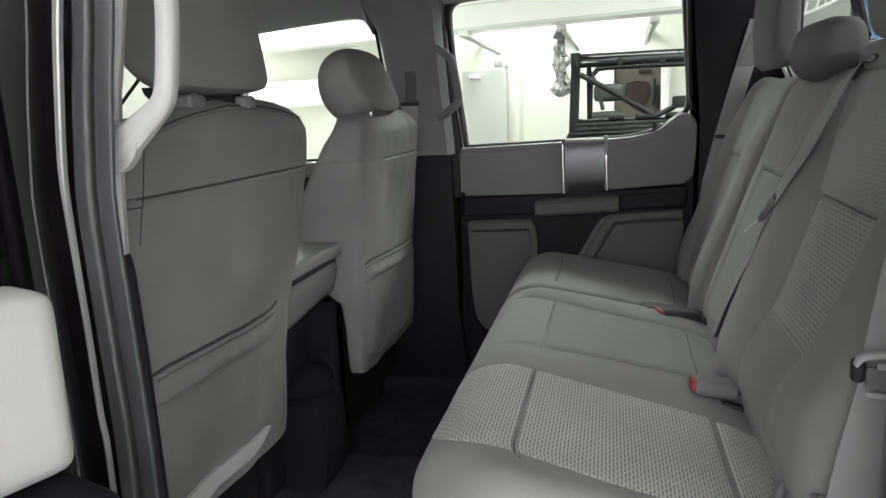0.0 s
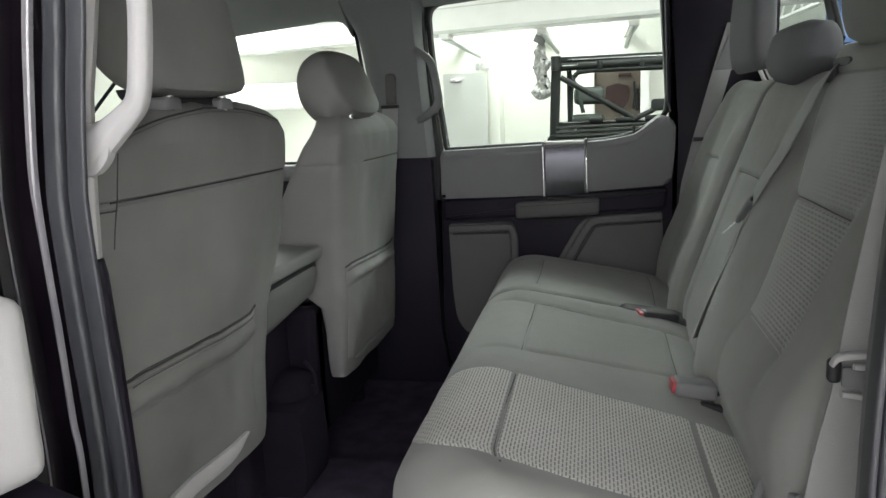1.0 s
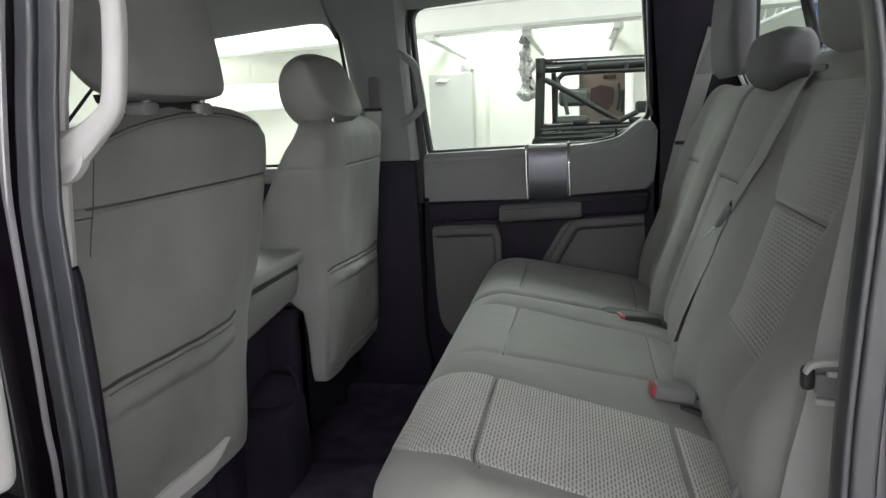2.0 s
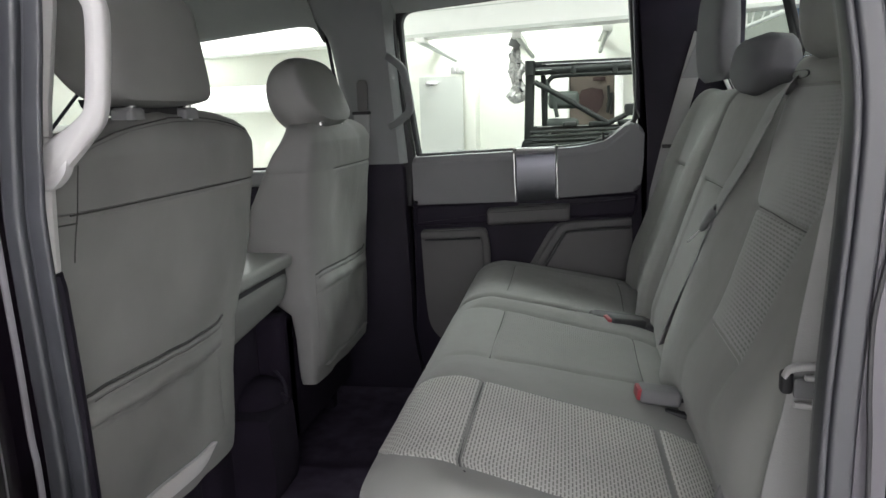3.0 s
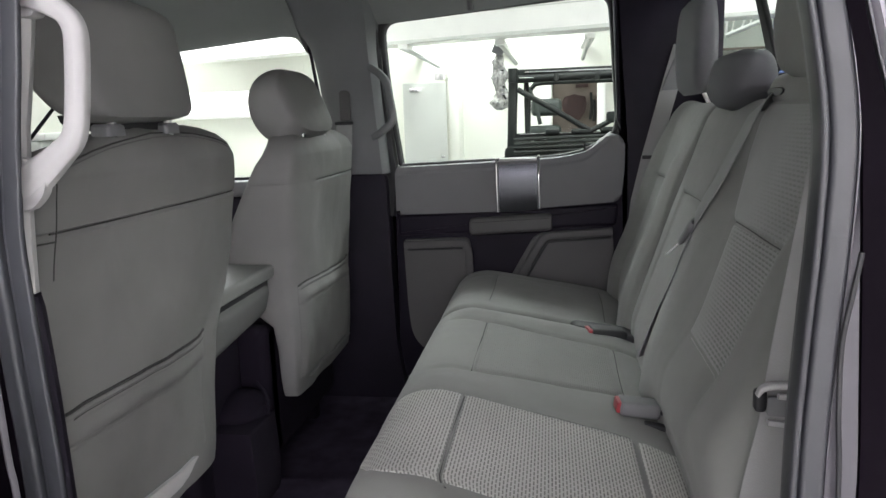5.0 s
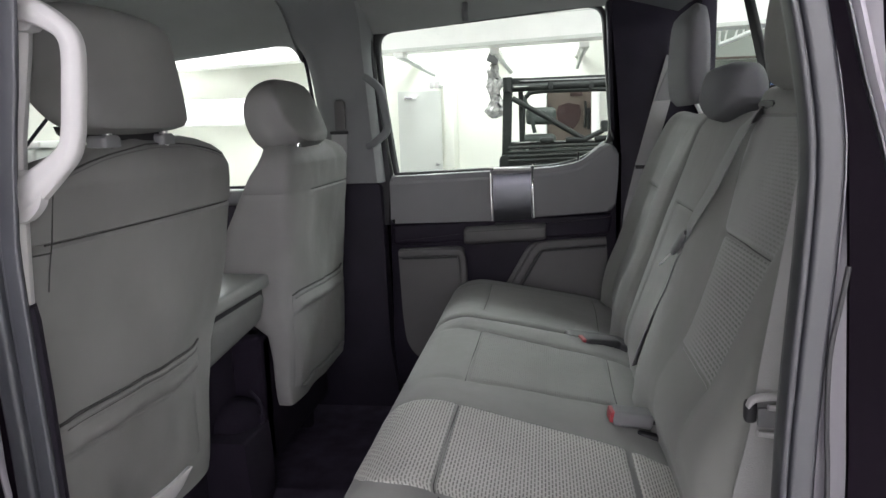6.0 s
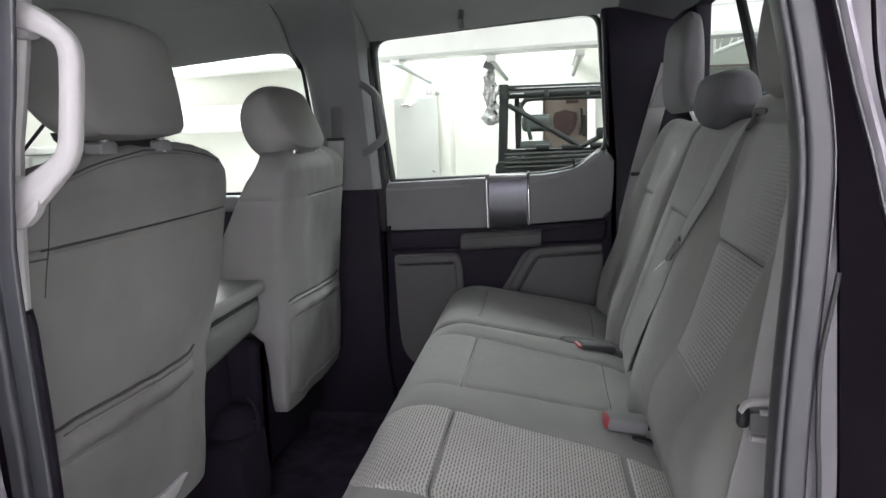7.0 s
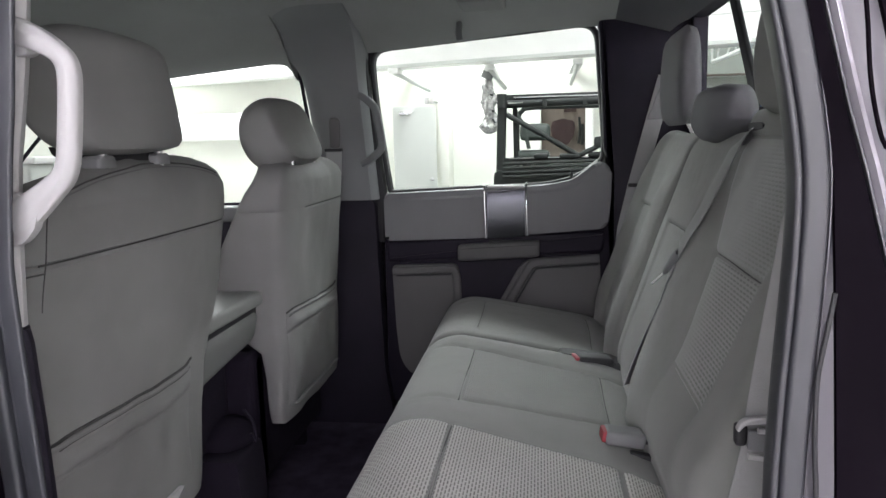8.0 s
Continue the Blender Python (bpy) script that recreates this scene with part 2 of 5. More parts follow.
def plate(outline, axis, lo, hi, bevel=0.004, seg=2):
    """A flat outline of 2D points, extruded along an axis from lo to hi, with rounded edges."""
    bm = bmesh.new()

    def place(p, d):
        return {"x": (d, p[0], p[1]), "y": (p[0], d, p[1]), "z": (p[0], p[1], d)}[axis]

    a = [bm.verts.new(place(p, lo)) for p in outline]
    b = [bm.verts.new(place(p, hi)) for p in outline]
    n = len(outline)
    fa, fb = bm.faces.new(a[::-1]), bm.faces.new(b)
    for i in range(n):
        bm.faces.new((a[i], a[(i + 1) % n], b[(i + 1) % n], b[i]))
    if bevel:
        bmesh.ops.bevel(bm, geom=list(fa.edges) + list(fb.edges), offset=bevel, segments=seg, profile=0.6, affect="EDGES")
    return bm


def rounded(pts, r, n=5):
    """Outline with its corners rounded off."""
    out = []
    k = len(pts)
    for i, p in enumerate(pts):
        rr = r[i] if isinstance(r, (list, tuple)) else r
        p, a, b = Vector(p), Vector(pts[i - 1]), Vector(pts[(i + 1) % k])
        u, v = (a - p), (b - p)
        q = min(rr, u.length * 0.45, v.length * 0.45)
        s, e = p + u.normalized() * q, p + v.normalized() * q
        for j in range(n + 1):
            t = j / n
            out.append(tuple(s * (1 - t) ** 2 + p * 2 * t * (1 - t) + e * t * t))
    return out


class Surface:
    """A profile in x and z, carried along y; s is the length along it."""

    def __init__(self, pts, y0, y1, roll=0.03, roll1=None, n=240, corner=0.0):
        self.c = smooth_curve(pts, n)
        self.corner = corner
        self.s = np.r_[0, np.cumsum(np.linalg.norm(np.diff(self.c, axis=0), axis=1))]
        self.y0, self.y1, self.roll, self.roll1 = y0, y1, roll, roll if roll1 is None else roll1

    def s_of(self, k, value):
        return float(self.s[int(np.argmin(np.abs(self.c[:, k] - value)))])

    def at(self, s, y, lift=0.0):
        x, z = np.interp(s, self.s, self.c[:, 0]), np.interp(s, self.s, self.c[:, 1])
        e = 0.006
        dx = np.interp(s + e, self.s, self.c[:, 0]) - np.interp(s - e, self.s, self.c[:, 0])
        dz = np.interp(s + e, self.s, self.c[:, 1]) - np.interp(s - e, self.s, self.c[:, 1])
        k = math.hypot(dx, dz) or 1
        nx, nz = -dz / k, dx / k
        for d, r in ((y - self.y0, self.roll), (self.y1 - y, self.roll1)):
            if d < r:
                q = max(0.0, min(1.0, (r - d) / r))
                lift -= r * (1 - math.sqrt(max(0.0, 1 - q * q)))
        # the front corner of a cushion is rounded off in plan
        back = self.corner * ease(y, self.y0 + 0.11, self.y0) * ease(x, 0.24, 0.05) if self.corner else 0.0
        return Vector((x + nx * lift + back, y, z + nz * lift))


def panel(sf, s0, s1, y0, y1, puff=0.006, sink=0.004, skew=(0, 0), nu=16, nv=16, power=5, bend=0.0):
    """A padded cloth panel on a surface, its rim sunk to leave a seam. skew: shift of the y limits towards s1."""
    bm = bmesh.new()
    uvl = bm.loops.layers.uv.new("UVMap")
    grid, info = [], {}
    us = [0, 0.012, 0.035] + list(np.linspace(0.08, 0.92, nu)) + [0.965, 0.988, 1]
    vs = [0, 0.012, 0.035] + list(np.linspace(0.08, 0.92, nv)) + [0.965, 0.988, 1]
    for u in us:
        row = []
        for v in vs:
            s = s0 + (s1 - s0) * u
            a, b = y0 + skew[0] * u, y1 + skew[1] * u
            y = a + (b - a) * v
            eu, ev = abs(2 * u - 1), abs(2 * v - 1)
            h = (1 - eu ** power) * (1 - ev ** power)
            lift = -sink + (sink + puff) * min(1.0, h ** 0.5 if h > 0 else 0) + bend * (1 - eu * eu)
            lift += 0.0012 * noise.noise((s * 14, y * 14, 3.1)) * h
            vert = bm.verts.new(sf.at(s, y, lift))
            info[vert] = (s, y)
            row.append(vert)
        grid.append(row)
    for a, b in zip(grid, grid[1:]):
        for i in range(len(a) - 1):
            f = bm.faces.new((a[i], a[i + 1], b[i + 1], b[i]))
            for lp in f.loops:
                lp[uvl].uv = info[lp.vert]
    rim = [e for e in bm.edges if e.is_boundary]
    low = bmesh.ops.extrude_edge_only(bm, edges=rim)
    for v in low["geom"]:
        if isinstance(v, bmesh.types.BMVert):
            v.co += Vector((0.004, 0, -0.008))
    return bm


def ease(x, a, b):
    """0 at a, 1 at b, smooth between."""
    q = max(0.0, min(1.0, (x - a) / (b - a)))
    return q * q * (3 - 2 * q)


def ridge(d, w):
    return math.exp(-(d / w) ** 2)


def hump(y, a, b):
    """A rounded roll between a and b."""
    q = (y - a) / (b - a)
    return math.sin(math.pi * q) ** 1.5 if 0 < q < 1 else 0.0


# ---- the garage round the truck ----
tagged(part("ground", box(-9, 7, -9, 8, GROUND - 0.2, GROUND, 0), "concrete"), "sealed grey concrete garage floor", "floor", kind="structure")
for nm, b in (
    ("wall_far", (-9, 7, 7.2, 7.4)), ("wall_behind", (-9, 7, -8.9, -8.7)),
):
    tagged(part(nm, box(b[0], b[1], b[2], b[3], GROUND, CEIL, 0), "wall"), "white painted garage wall", "wall", kind="structure")
for nm, x0 in (("wall_front", -9.2), ("wall_rear", 7.0)):
    tagged(part(nm, box(x0, x0 + 0.2, -8.7, 7.2, GROUND, CEIL, 0), "wall"), "white painted garage wall", "wall", kind="structure")
tagged(part("ceiling_1", box(-9, 7, -8.7, 7.2, CEIL, CEIL + 0.15, 0), "wall"), "white painted garage ceiling", "ceiling", kind="structure")
# fixtures made up for the added lamps, all out of view
for lx, ly, _, llen, lwid in LAMP_ROWS:
    lamp = thing("ceiling_light", "unseen white panel light added under the garage ceiling", "light", "garage panel lights")
    part("housing", box(lx - llen / 2 - 0.02, lx + llen / 2 + 0.02, ly - lwid / 2 - 0.025, ly + lwid / 2 + 0.025, CEIL - 0.06, CEIL - 0.001, 0.01), "white", lamp)
    part("diffuser", box(lx - llen / 2, lx + llen / 2, ly - lwid / 2, ly + lwid / 2, CEIL - 0.075, CEIL - 0.062, 0.004), "lamp", lamp)

# header beam in front of the far wall, slightly turned
TURN = pose(-0.3, 5.78, 0, 0, 0, -16.4)
beam = tagged(part("trim_beam", box(-4.5, 5.0, 0.0, 0.30, 1.62, CEIL, 0.008, m=TURN), "white"), "white painted header beam across the garage", "beam", kind="structure")
tagged(part("trim_rail", box(-4.5, 5.0, -0.012, -0.001, 1.62, 1.655, 0.003, m=TURN), "grey_door"), "grey metal edge strip on the beam", "trim", kind="structure")

tagged(part("trim_rail", box(-4.5, 5.0, -0.010, -0.001, 1.862, 1.872, 0.002, m=TURN), "grey_door"), "thin grey line along the beam", "trim", kind="structure")

# half-open pale door on the far side
door = thing("garage_door_leaf", "narrow pale grey steel door standing ajar", "door")
DP = pose(-1.315, 6.5, 0, 0, 0, 12)
leaf = part("leaf", box(0, 0.47, -0.022, 0.022, GROUND + 0.01, 1.25, 0.004, m=DP), "grey_door", door)
part("door_closer", box(0.07, 0.20, -0.07, -0.022, 1.16, 1.20, 0.008, m=DP), "steel", leaf, "silver door closer")
part("closer_arm", box(0.12, 0.24, -0.05, -0.04, 1.19, 1.205, 0.002, m=DP), "steel", leaf)
part("door_handle", box(0.39, 0.43, -0.06, -0.022, 0.44, 0.47, 0.008, m=DP), "steel", leaf)
tagged(part("wall_pier", box(-0.845, -0.74, 6.75, 7.199, GROUND, 1.62, 0.004), "wall"), "white painted wall pier", "wall", kind="structure")
for k, sx in enumerate((-0.955, -0.90)):
    sw = thing("wall_switch", "small grey switch box on the white wall", "switch", "switch boxes")
    part("cover", box(sx, sx + 0.045, 6.46, 6.50, 1.27, 1.345, 0.006), "steel", sw)
    part("conduit", box(sx + 0.012, sx + 0.032, 6.47, 7.199, 1.30, 1.315, 0.003), "grey_door", sw)

# wall brackets under the beam
for bx, bz, dx in ((-1.20, 1.60, 0.30), (-0.22, 1.60, 0.14), (0.66, 1.62, -0.05)):
    br = thing("wall_bracket", "white painted metal bracket under the beam", "bracket", "beam brackets")
    part("arm", tube([(bx, 6.1, bz - 0.02), (bx + dx, 6.5, bz - 0.19)], 0.022, 8, (0, 0, 1)), "grey_door", br)
    part("foot", box(bx - 0.05, bx + 0.05, 6.02, 7.199, bz - 0.03, bz + 0.02, 0.006), "white", br)

# hanging bundle in clear film
bundle = thing("hanging_bundle", "crumpled parts wrapped in clear plastic film, hung under the beam", "bundle")


def crumpled(cx, cy, zs, ws, seed, n=14):
    rings = []
    for k, (z, w) in enumerate(zip(zs, ws)):
        ring = []
        for i in range(n):
            a = 2 * math.pi * i / n
            r = w * (1 + 0.75 * noise.noise((math.cos(a) * 1.6 + seed, math.sin(a) * 1.6, z * 8)) + 0.35 * noise.noise((math.cos(a) * 4, math.sin(a) * 4 + seed, z * 17)))
            ring.append((cx + r * math.cos(a) + 0.02 * noise.noise((z * 6, seed, 0)), cy + 0.6 * r * math.sin(a), z))
        rings.append(ring)
    return loft(rings)


part("film", crumpled(-0.245, 6.3, np.linspace(0.93, 1.54, 44), list(np.interp(np.linspace(0, 1, 44), [0, 0.05, 0.12, 0.2, 0.4, 0.6, 0.8, 0.92, 1], [0.03, 0.085, 0.105, 0.075, 0.06, 0.075, 0.06, 0.035, 0.02])), 2.0, 26), "silver_plastic", bundle, "crumpled clear film", smooth=False)
for k in range(9):
    a = random.uniform(0.95, 1.40)
    x = -0.245 + random.uniform(-0.065, 0.065)
    w, d = random.uniform(0.010, 0.026), random.uniform(0.005, 0.012)
    part("wrapped_part", box(-w, w, -0.01, 0.01, -d, d, 0.004, m=pose(x, 6.225, a, 0, random.uniform(-70, 70), 0)), "trim_mid" if k % 3 else "jeep", bundle)
part("hanger", box(-0.06, 0.06, -0.02, 0.02, -0.045, 0.045, 0.012, 3, m=pose(-0.25, 6.25, 1.535, 0, 25, 0)), "trim_mid", bundle, "dark hanger clip")
part("cord", tube([(-0.255, 6.27, 1.57), (-0.25, 6.2, 1.66)], 0.006, 6), "jeep", bundle)

# recess with a brown wall and a wooden shield
tagged(part("wall_brown", box(0.30, 0.80, 7.185, 7.197, GROUND, 1.24, 0.0), "brown"), "brown painted stretch of wall between white posts", "wall", kind="structure")
for px0 in (0.20, 0.80):
    tagged(part("trim_post", box(px0, px0 + 0.09, 7.12, 7.199, GROUND, 1.28, 0.006), "white"), "white wooden door post", "trim", kind="structure")
shield = thing("wooden_shield", "dark brown wooden shield plaque on the brown wall", "plaque")
sh = rounded([(0.43, 1.06), (0.50, 1.075), (0.545, 1.09), (0.59, 1.075), (0.665, 1.06), (0.685, 0.98), (0.665, 0.88), (0.61, 0.80), (0.545, 0.765), (0.48, 0.80), (0.425, 0.88), (0.405, 0.98)], 0.008, 2)
part("board", plate(sh, "y", 7.150, 7.183, 0.008), "shield", shield)
sign = thing("wall_sign", "small dark sign above the plaque", "sign")
part("plate", box(0.56, 0.70, 7.165, 7.184, 1.16, 1.20, 0.003), "shield", sign)
rack = thing("wall_hooks", "dark tools hanging beside the plaque", "tools")
part("tool", tube([(0.73, 7.15, 1.10), (0.74, 7.15, 0.95), (0.72, 7.15, 0.80)], 0.015, 8), "jeep", rack)
part("tool", tube([(0.765, 7.15, 1.02), (0.765, 7.15, 0.78)], 0.018, 8), "jeep", rack)

# the open vehicle parked beyond the window
suv = thing("open_top_vehicle", "black open-top off-road vehicle with a tube roll cage", "car")
JY = 3.85
part("top_rail", tube([(0.02, JY, 1.125), (0.75, JY - 0.02, 1.135), (1.9, JY - 0.05, 1.14)], 0.030, 12, (0, 1, 0)), "jeep", suv)
part("top_bow", box(0.03, 1.9, JY - 0.02, JY + 0.06, 1.150, 1.190, 0.012), "jeep", suv)
part("bow_strip", box(0.10, 1.9, JY - 0.030, JY - 0.022, 1.164, 1.172, 0.002), "steel", suv)
part("corner_knuckle", tube([(0.018, JY - 0.04, 1.10), (0.018, JY - 0.04, 1.195)], 0.034, 12, (1, 0, 0)), "jeep", suv)
for rz in (0.715, 0.685, 0.655, 0.625):
    part("folded_bow", tube([(0.02, JY - 0.09, rz - 0.01), (0.5, JY - 0.10, rz), (1.9, JY - 0.10, rz + 0.005)], 0.0125, 8, (0, 1, 0)), "jeep", suv)
part("rear_post", sweep([(0.02, JY, 1.15), (0.012, JY, 0.95), (0.0, JY, 0.62)], rrect(0.065, 0.06, 0.015), (0, 1, 0)), "jeep", suv)
part("inner_post", sweep([(0.105, JY + 0.1, 1.10), (0.11, JY + 0.1, 0.70)], rrect(0.035, 0.03, 0.01), (0, 1, 0)), "jeep", suv)
part("brace", tube([(0.05, JY - 0.05, 1.05), (0.30, JY - 0.05, 0.905), (0.56, JY - 0.05, 0.745)], 0.019, 10, (0, 1, 0)), "jeep", suv)
part("brace", tube([(0.54, JY - 0.05, 0.745), (0.66, JY - 0.05, 0.80), (0.80, JY - 0.05, 0.885), (0.95, JY - 0.05, 0.98)], 0.018, 10, (0, 1, 0)), "jeep", suv)
part("brace_clamp", box(0.66, 0.76, JY - 0.09, JY - 0.02, 0.80, 0.88, 0.02), "jeep", suv)
part("lower_rail", box(0.03, 1.9, JY - 0.03, JY + 0.05, 0.70, 0.745, 0.012), "jeep", suv)
part("body_side", plate(rounded([(-0.05, 0.66), (2.2, 0.66), (2.2, -0.30), (1.7, -0.30), (1.6, 0.0), (1.2, 0.0), (1.05, -0.30), (-0.05, -0.30)], 0.05, 3), "y", JY - 0.06, JY + 1.3, 0.02), "jeep", suv)
for wy in (JY - 0.08, JY + 1.14):
    part("wheel", loft([[(1.38 + r * math.cos(a), wy + dy, GROUND + 0.385 + r * math.sin(a)) for a in np.linspace(0, 2 * math.pi, 28, endpoint=False)] for dy, r in ((0, 0.2), (0.0, 0.34), (0.03, 0.38), (0.19, 0.38), (0.22, 0.34), (0.22, 0.2))]), "rubber_dark", suv)
    part("wheel", loft([[(-0.32 + 0.6 + r * math.cos(a), wy + dy, GROUND + 0.385 + r * math.sin(a)) for a in np.linspace(0, 2 * math.pi, 28, endpoint=False)] for dy, r in ((0, 0.2), (0.0, 0.34), (0.03, 0.38), (0.19, 0.38), (0.22, 0.34), (0.22, 0.2))]), "rubber_dark", suv)
for cx in (0.30, 0.58, 0.80):
    part("rail_clamp", box(cx, cx + 0.035, JY - 0.045, JY + 0.03, 1.095, 1.155, 0.008), "jeep", suv)
part("rail_line", box(0.06, 1.9, JY - 0.036, JY - 0.031, 0.738, 0.743, 0.001), "steel", suv)
part("rail_line", box(0.06, 1.9, JY - 0.033, JY - 0.029, 1.128, 1.132, 0.001), "grey_door", suv)
for cx, cw, cz in ((0.24, 0.10, 0.752), (0.42, 0.14, 0.750), (0.62, 0.12, 0.756), (0.80, 0.10, 0.775)):
    part("folded_top", box(cx, cx + cw, JY - 0.07, JY + 0.02, cz - 0.02, cz + 0.018, 0.016, 4), "jeep", suv, "folded black canvas top")
part("seat_belt_webbing", ribbon([(0.10, JY + 0.3, 1.09), (0.16, JY + 0.32, 0.98), (0.20, JY + 0.34, 0.80)], 0.03, 0.004, (0, -1, 0)), "vinyl", suv)
part("inner_hoop", tube(smooth_curve([(0.09, JY + 0.9, 0.66), (0.10, JY + 0.9, 1.02), (0.14, JY + 0.9, 1.10), (0.24, JY + 0.9, 1.13), (0.9, JY + 0.9, 1.13)], 24), 0.02, 8), "jeep", suv)
part("latch", box(0.14, 0.24, JY - 0.06, JY - 0.02, 0.685, 0.70, 0.006), "steel", suv)
part("seat_headrest", box(0.13, 0.36, JY + 0.35, JY + 0.45, 0.86, 0.99, 0.045, 4), "vinyl", suv, "dark green vinyl headrest")
part("seat_back", box(0.10, 0.36, JY + 0.36, JY + 0.50, 0.40, 0.79, 0.05, 4), "vinyl", suv)

# things seen through the rear glass
truss = thing("roof_truss", "white steel lattice truss under the roof", "truss")
TA, TB = Vector((1.99, 6.3, 1.576)), Vector((3.2, 6.3, 2.04))
TC, TD = Vector((2.08, 6.3, 1.80)), Vector((3.2, 6.3, 2.20))
part("chord", tube([TA, TB], 0.022, 8), "white", truss)
part("chord", tube([TC, TD], 0.018, 8), "white", truss)
for q in (TA, TB):
    part("hanger", tube([q, (q.x, q.y, CEIL)], 0.012, 6, (1, 0, 0)), "white", truss)
for i in range(14):
    p = TA.lerp(TB, 0.04 + i / 14)
    q = TC.lerp(TD, (i + (0.6 if i % 2 else -0.1)) / 14)
    part("web_bar", tube([p, q], 0.009, 6), "white", truss)
tagged(part("wall_grey", box(1.25, 6.99, 7.18, 7.198, GROUND, 1.877, 0.0), "grey_wall"), "grey-green lower stretch of the garage wall", "wall", kind="structure")
tagged(part("trim_line", box(1.25, 6.99, 7.165, 7.18, 1.865, 1.89, 0.0), "trim_mid"), "dark line along the top of the grey wall", "trim", kind="structure")
shelf = thing("wall_shelf", "long grey and red wall shelf", "shelf")
part("board", box(1.4, 3.6, 7.05, 7.179, 1.488, 1.503, 0.004), "grey_door", shelf)
part("edge", box(1.4, 3.6, 7.03, 7.049, 1.490, 1.514, 0.003), "brown", shelf)
lift = thing("lift_post", "blue painted steel lift post", "post")
part("column", box(2.18, 2.40, 5.2, 5.42, GROUND, 2.4, 0.012), "blue", lift)
part("base_plate", box(2.05, 2.53, 5.05, 5.57, GROUND, GROUND + 0.02, 0.004), "blue", lift)

# pale things beyond the front window
cab2 = thing("wall_cabinet", "pale grey metal cabinet against the white wall", "cabinet", "pale cabinets")
part("body", box(-4.6, -3.0, 6.7, 7.19, 0.95, 1.25, 0.01), "white", cab2)
part("door", box(-3.78, -3.02, 6.675, 6.699, 0.97, 1.23, 0.005), "white", cab2)
part("door", box(-4.58, -3.82, 6.675, 6.699, 0.97, 1.23, 0.005), "white", cab2)
bench = thing("workbench", "white workbench against the garage wall", "workbench")
part("top", box(-5.0, -2.2, 6.5, 7.19, 0.12, 0.18, 0.008), "white", bench)
for bx in (-4.95, -3.6, -2.3):
    part("leg", box(bx, bx + 0.07, 6.55, 6.62, GROUND, 0.12, 0.005), "white", bench)

# ---- the truck's cab: shell ----
tagged(part("floor", box(-1.75, 0.70, -0.80, 0.80, -0.06, 0.0, 0.01), "floor_carpet"), "black carpeted cab floor", "floor", kind="structure")


def roof_z(x, y):
    edge = max(0.0, (abs(y) - 0.30) / 0.48)
    return 1.285 - (0.125 - 0.032 * max(0.0, min(1.0, (x + 0.2) / 0.5))) * edge ** 2.4 + 0.022 * min(1.0, max(-1.2, x)) - 0.05 * max(0.0, -(x + 0.9)) ** 1.5


def roof_sheet(off, thick):
    xs, ys = np.linspace(-1.55, 0.72, 26), np.linspace(-0.78, 0.78, 33)
    bm = bmesh.new()
    top = [[bm.verts.new((x, y, roof_z(x, y) + off + thick)) for y in ys] for x in xs]
    low = [[bm.verts.new((x, y, roof_z(x, y) + off)) for y in ys] for x in xs]
    nx, ny = len(xs), len(ys)
    for g in (top, low):
        for i in range(nx - 1):
            for j in range(ny - 1):
                bm.faces.new((g[i][j], g[i + 1][j], g[i + 1][j + 1], g[i][j + 1]))
    for i in range(nx - 1):
        for j in (0, ny - 1):
            bm.faces.new((top[i][j], top[i + 1][j], low[i + 1][j], low[i][j]))
    for j in range(ny - 1):
        for i in (0, nx - 1):
            bm.faces.new((top[i][j], top[i][j + 1], low[i][j + 1], low[i][j]))
    return bm


tagged(part("ceiling_2", roof_sheet(0, 0.02), "liner"), "grey cloth headliner of the cab", "ceiling", kind="structure")
tagged(part("roof", roof_sheet(0.045, 0.02), "paint"), "black painted cab roof", "roof", kind="structure")

# added dark strip: the rear headliner's shade drawn as a piece of its own
tagged(part("wall_rear_header", loft([[(0.50, y, roof_z(0.50, y) - 0.0015), (0.56, y, roof_z(0.56, y) - 0.018), (0.65, y, roof_z(0.65, y) - 0.045), (0.705, y, min(1.207, roof_z(0.70, y))), (0.705, y, 1.33), (0.50, y, 1.33)] for y in np.linspace(-0.70, 0.775, 33)]), "liner_shade"), "added dark header strip, shade of the rear headliner put into it", "wall", kind="structure")

# overhead lamp and coat hook on the headliner
dome = thing("dome_lamp", "grey dome lamp set in the headliner", "lamp")
part("bezel", box(0.08, 0.20, 0.42, 0.58, 1.225, 1.262, 0.012, 3), "liner", dome)
hook = thing("coat_hook", "small grey coat hook on the roof edge", "hook")
part("hook", tube([(0.06, 0.705, 1.22), (0.062, 0.68, 1.205), (0.062, 0.655, 1.185), (0.064, 0.66, 1.165)], 0.009, 8), "trim_mid", hook)


def window_frame(pts, r, y, depth, wide):
    path = rounded(pts, r, 6)
    path = [(p[0], y, p[1]) for p in path]
    n = len(path)
    rings = []
    for i in range(n):
        p, a, b = Vector(path[i]), Vector(path[i - 1]), Vector(path[(i + 1) % n])
        t = (b - a).normalized()
        o = Vector((0, 1, 0))
        c = t.cross(o)
        rings.append([p + c * u + o * v for u, v in rrect(wide, depth, min(wide, depth) * 0.35, 3)])
    rings.append(rings[0])
    return loft(rings, cap=False)


# far side: pillars and sill, upright walls with thickness
def wall_piece(name, outline, y0, y1, material, label, bevel=0.006):
    return tagged(part(name, plate(outline, "y", y0, y1, bevel), material), label, "wall", kind="structure")


wall_piece("wall_pillar_low", rounded([(-0.455, -0.02), (-0.175, -0.02), (-0.205, 0.20), (-0.215, 0.715), (-0.40, 0.715), (-0.45, 0.2)], 0.02, 3), 0.735, 0.80, "dark", "black plastic lower pillar trim")
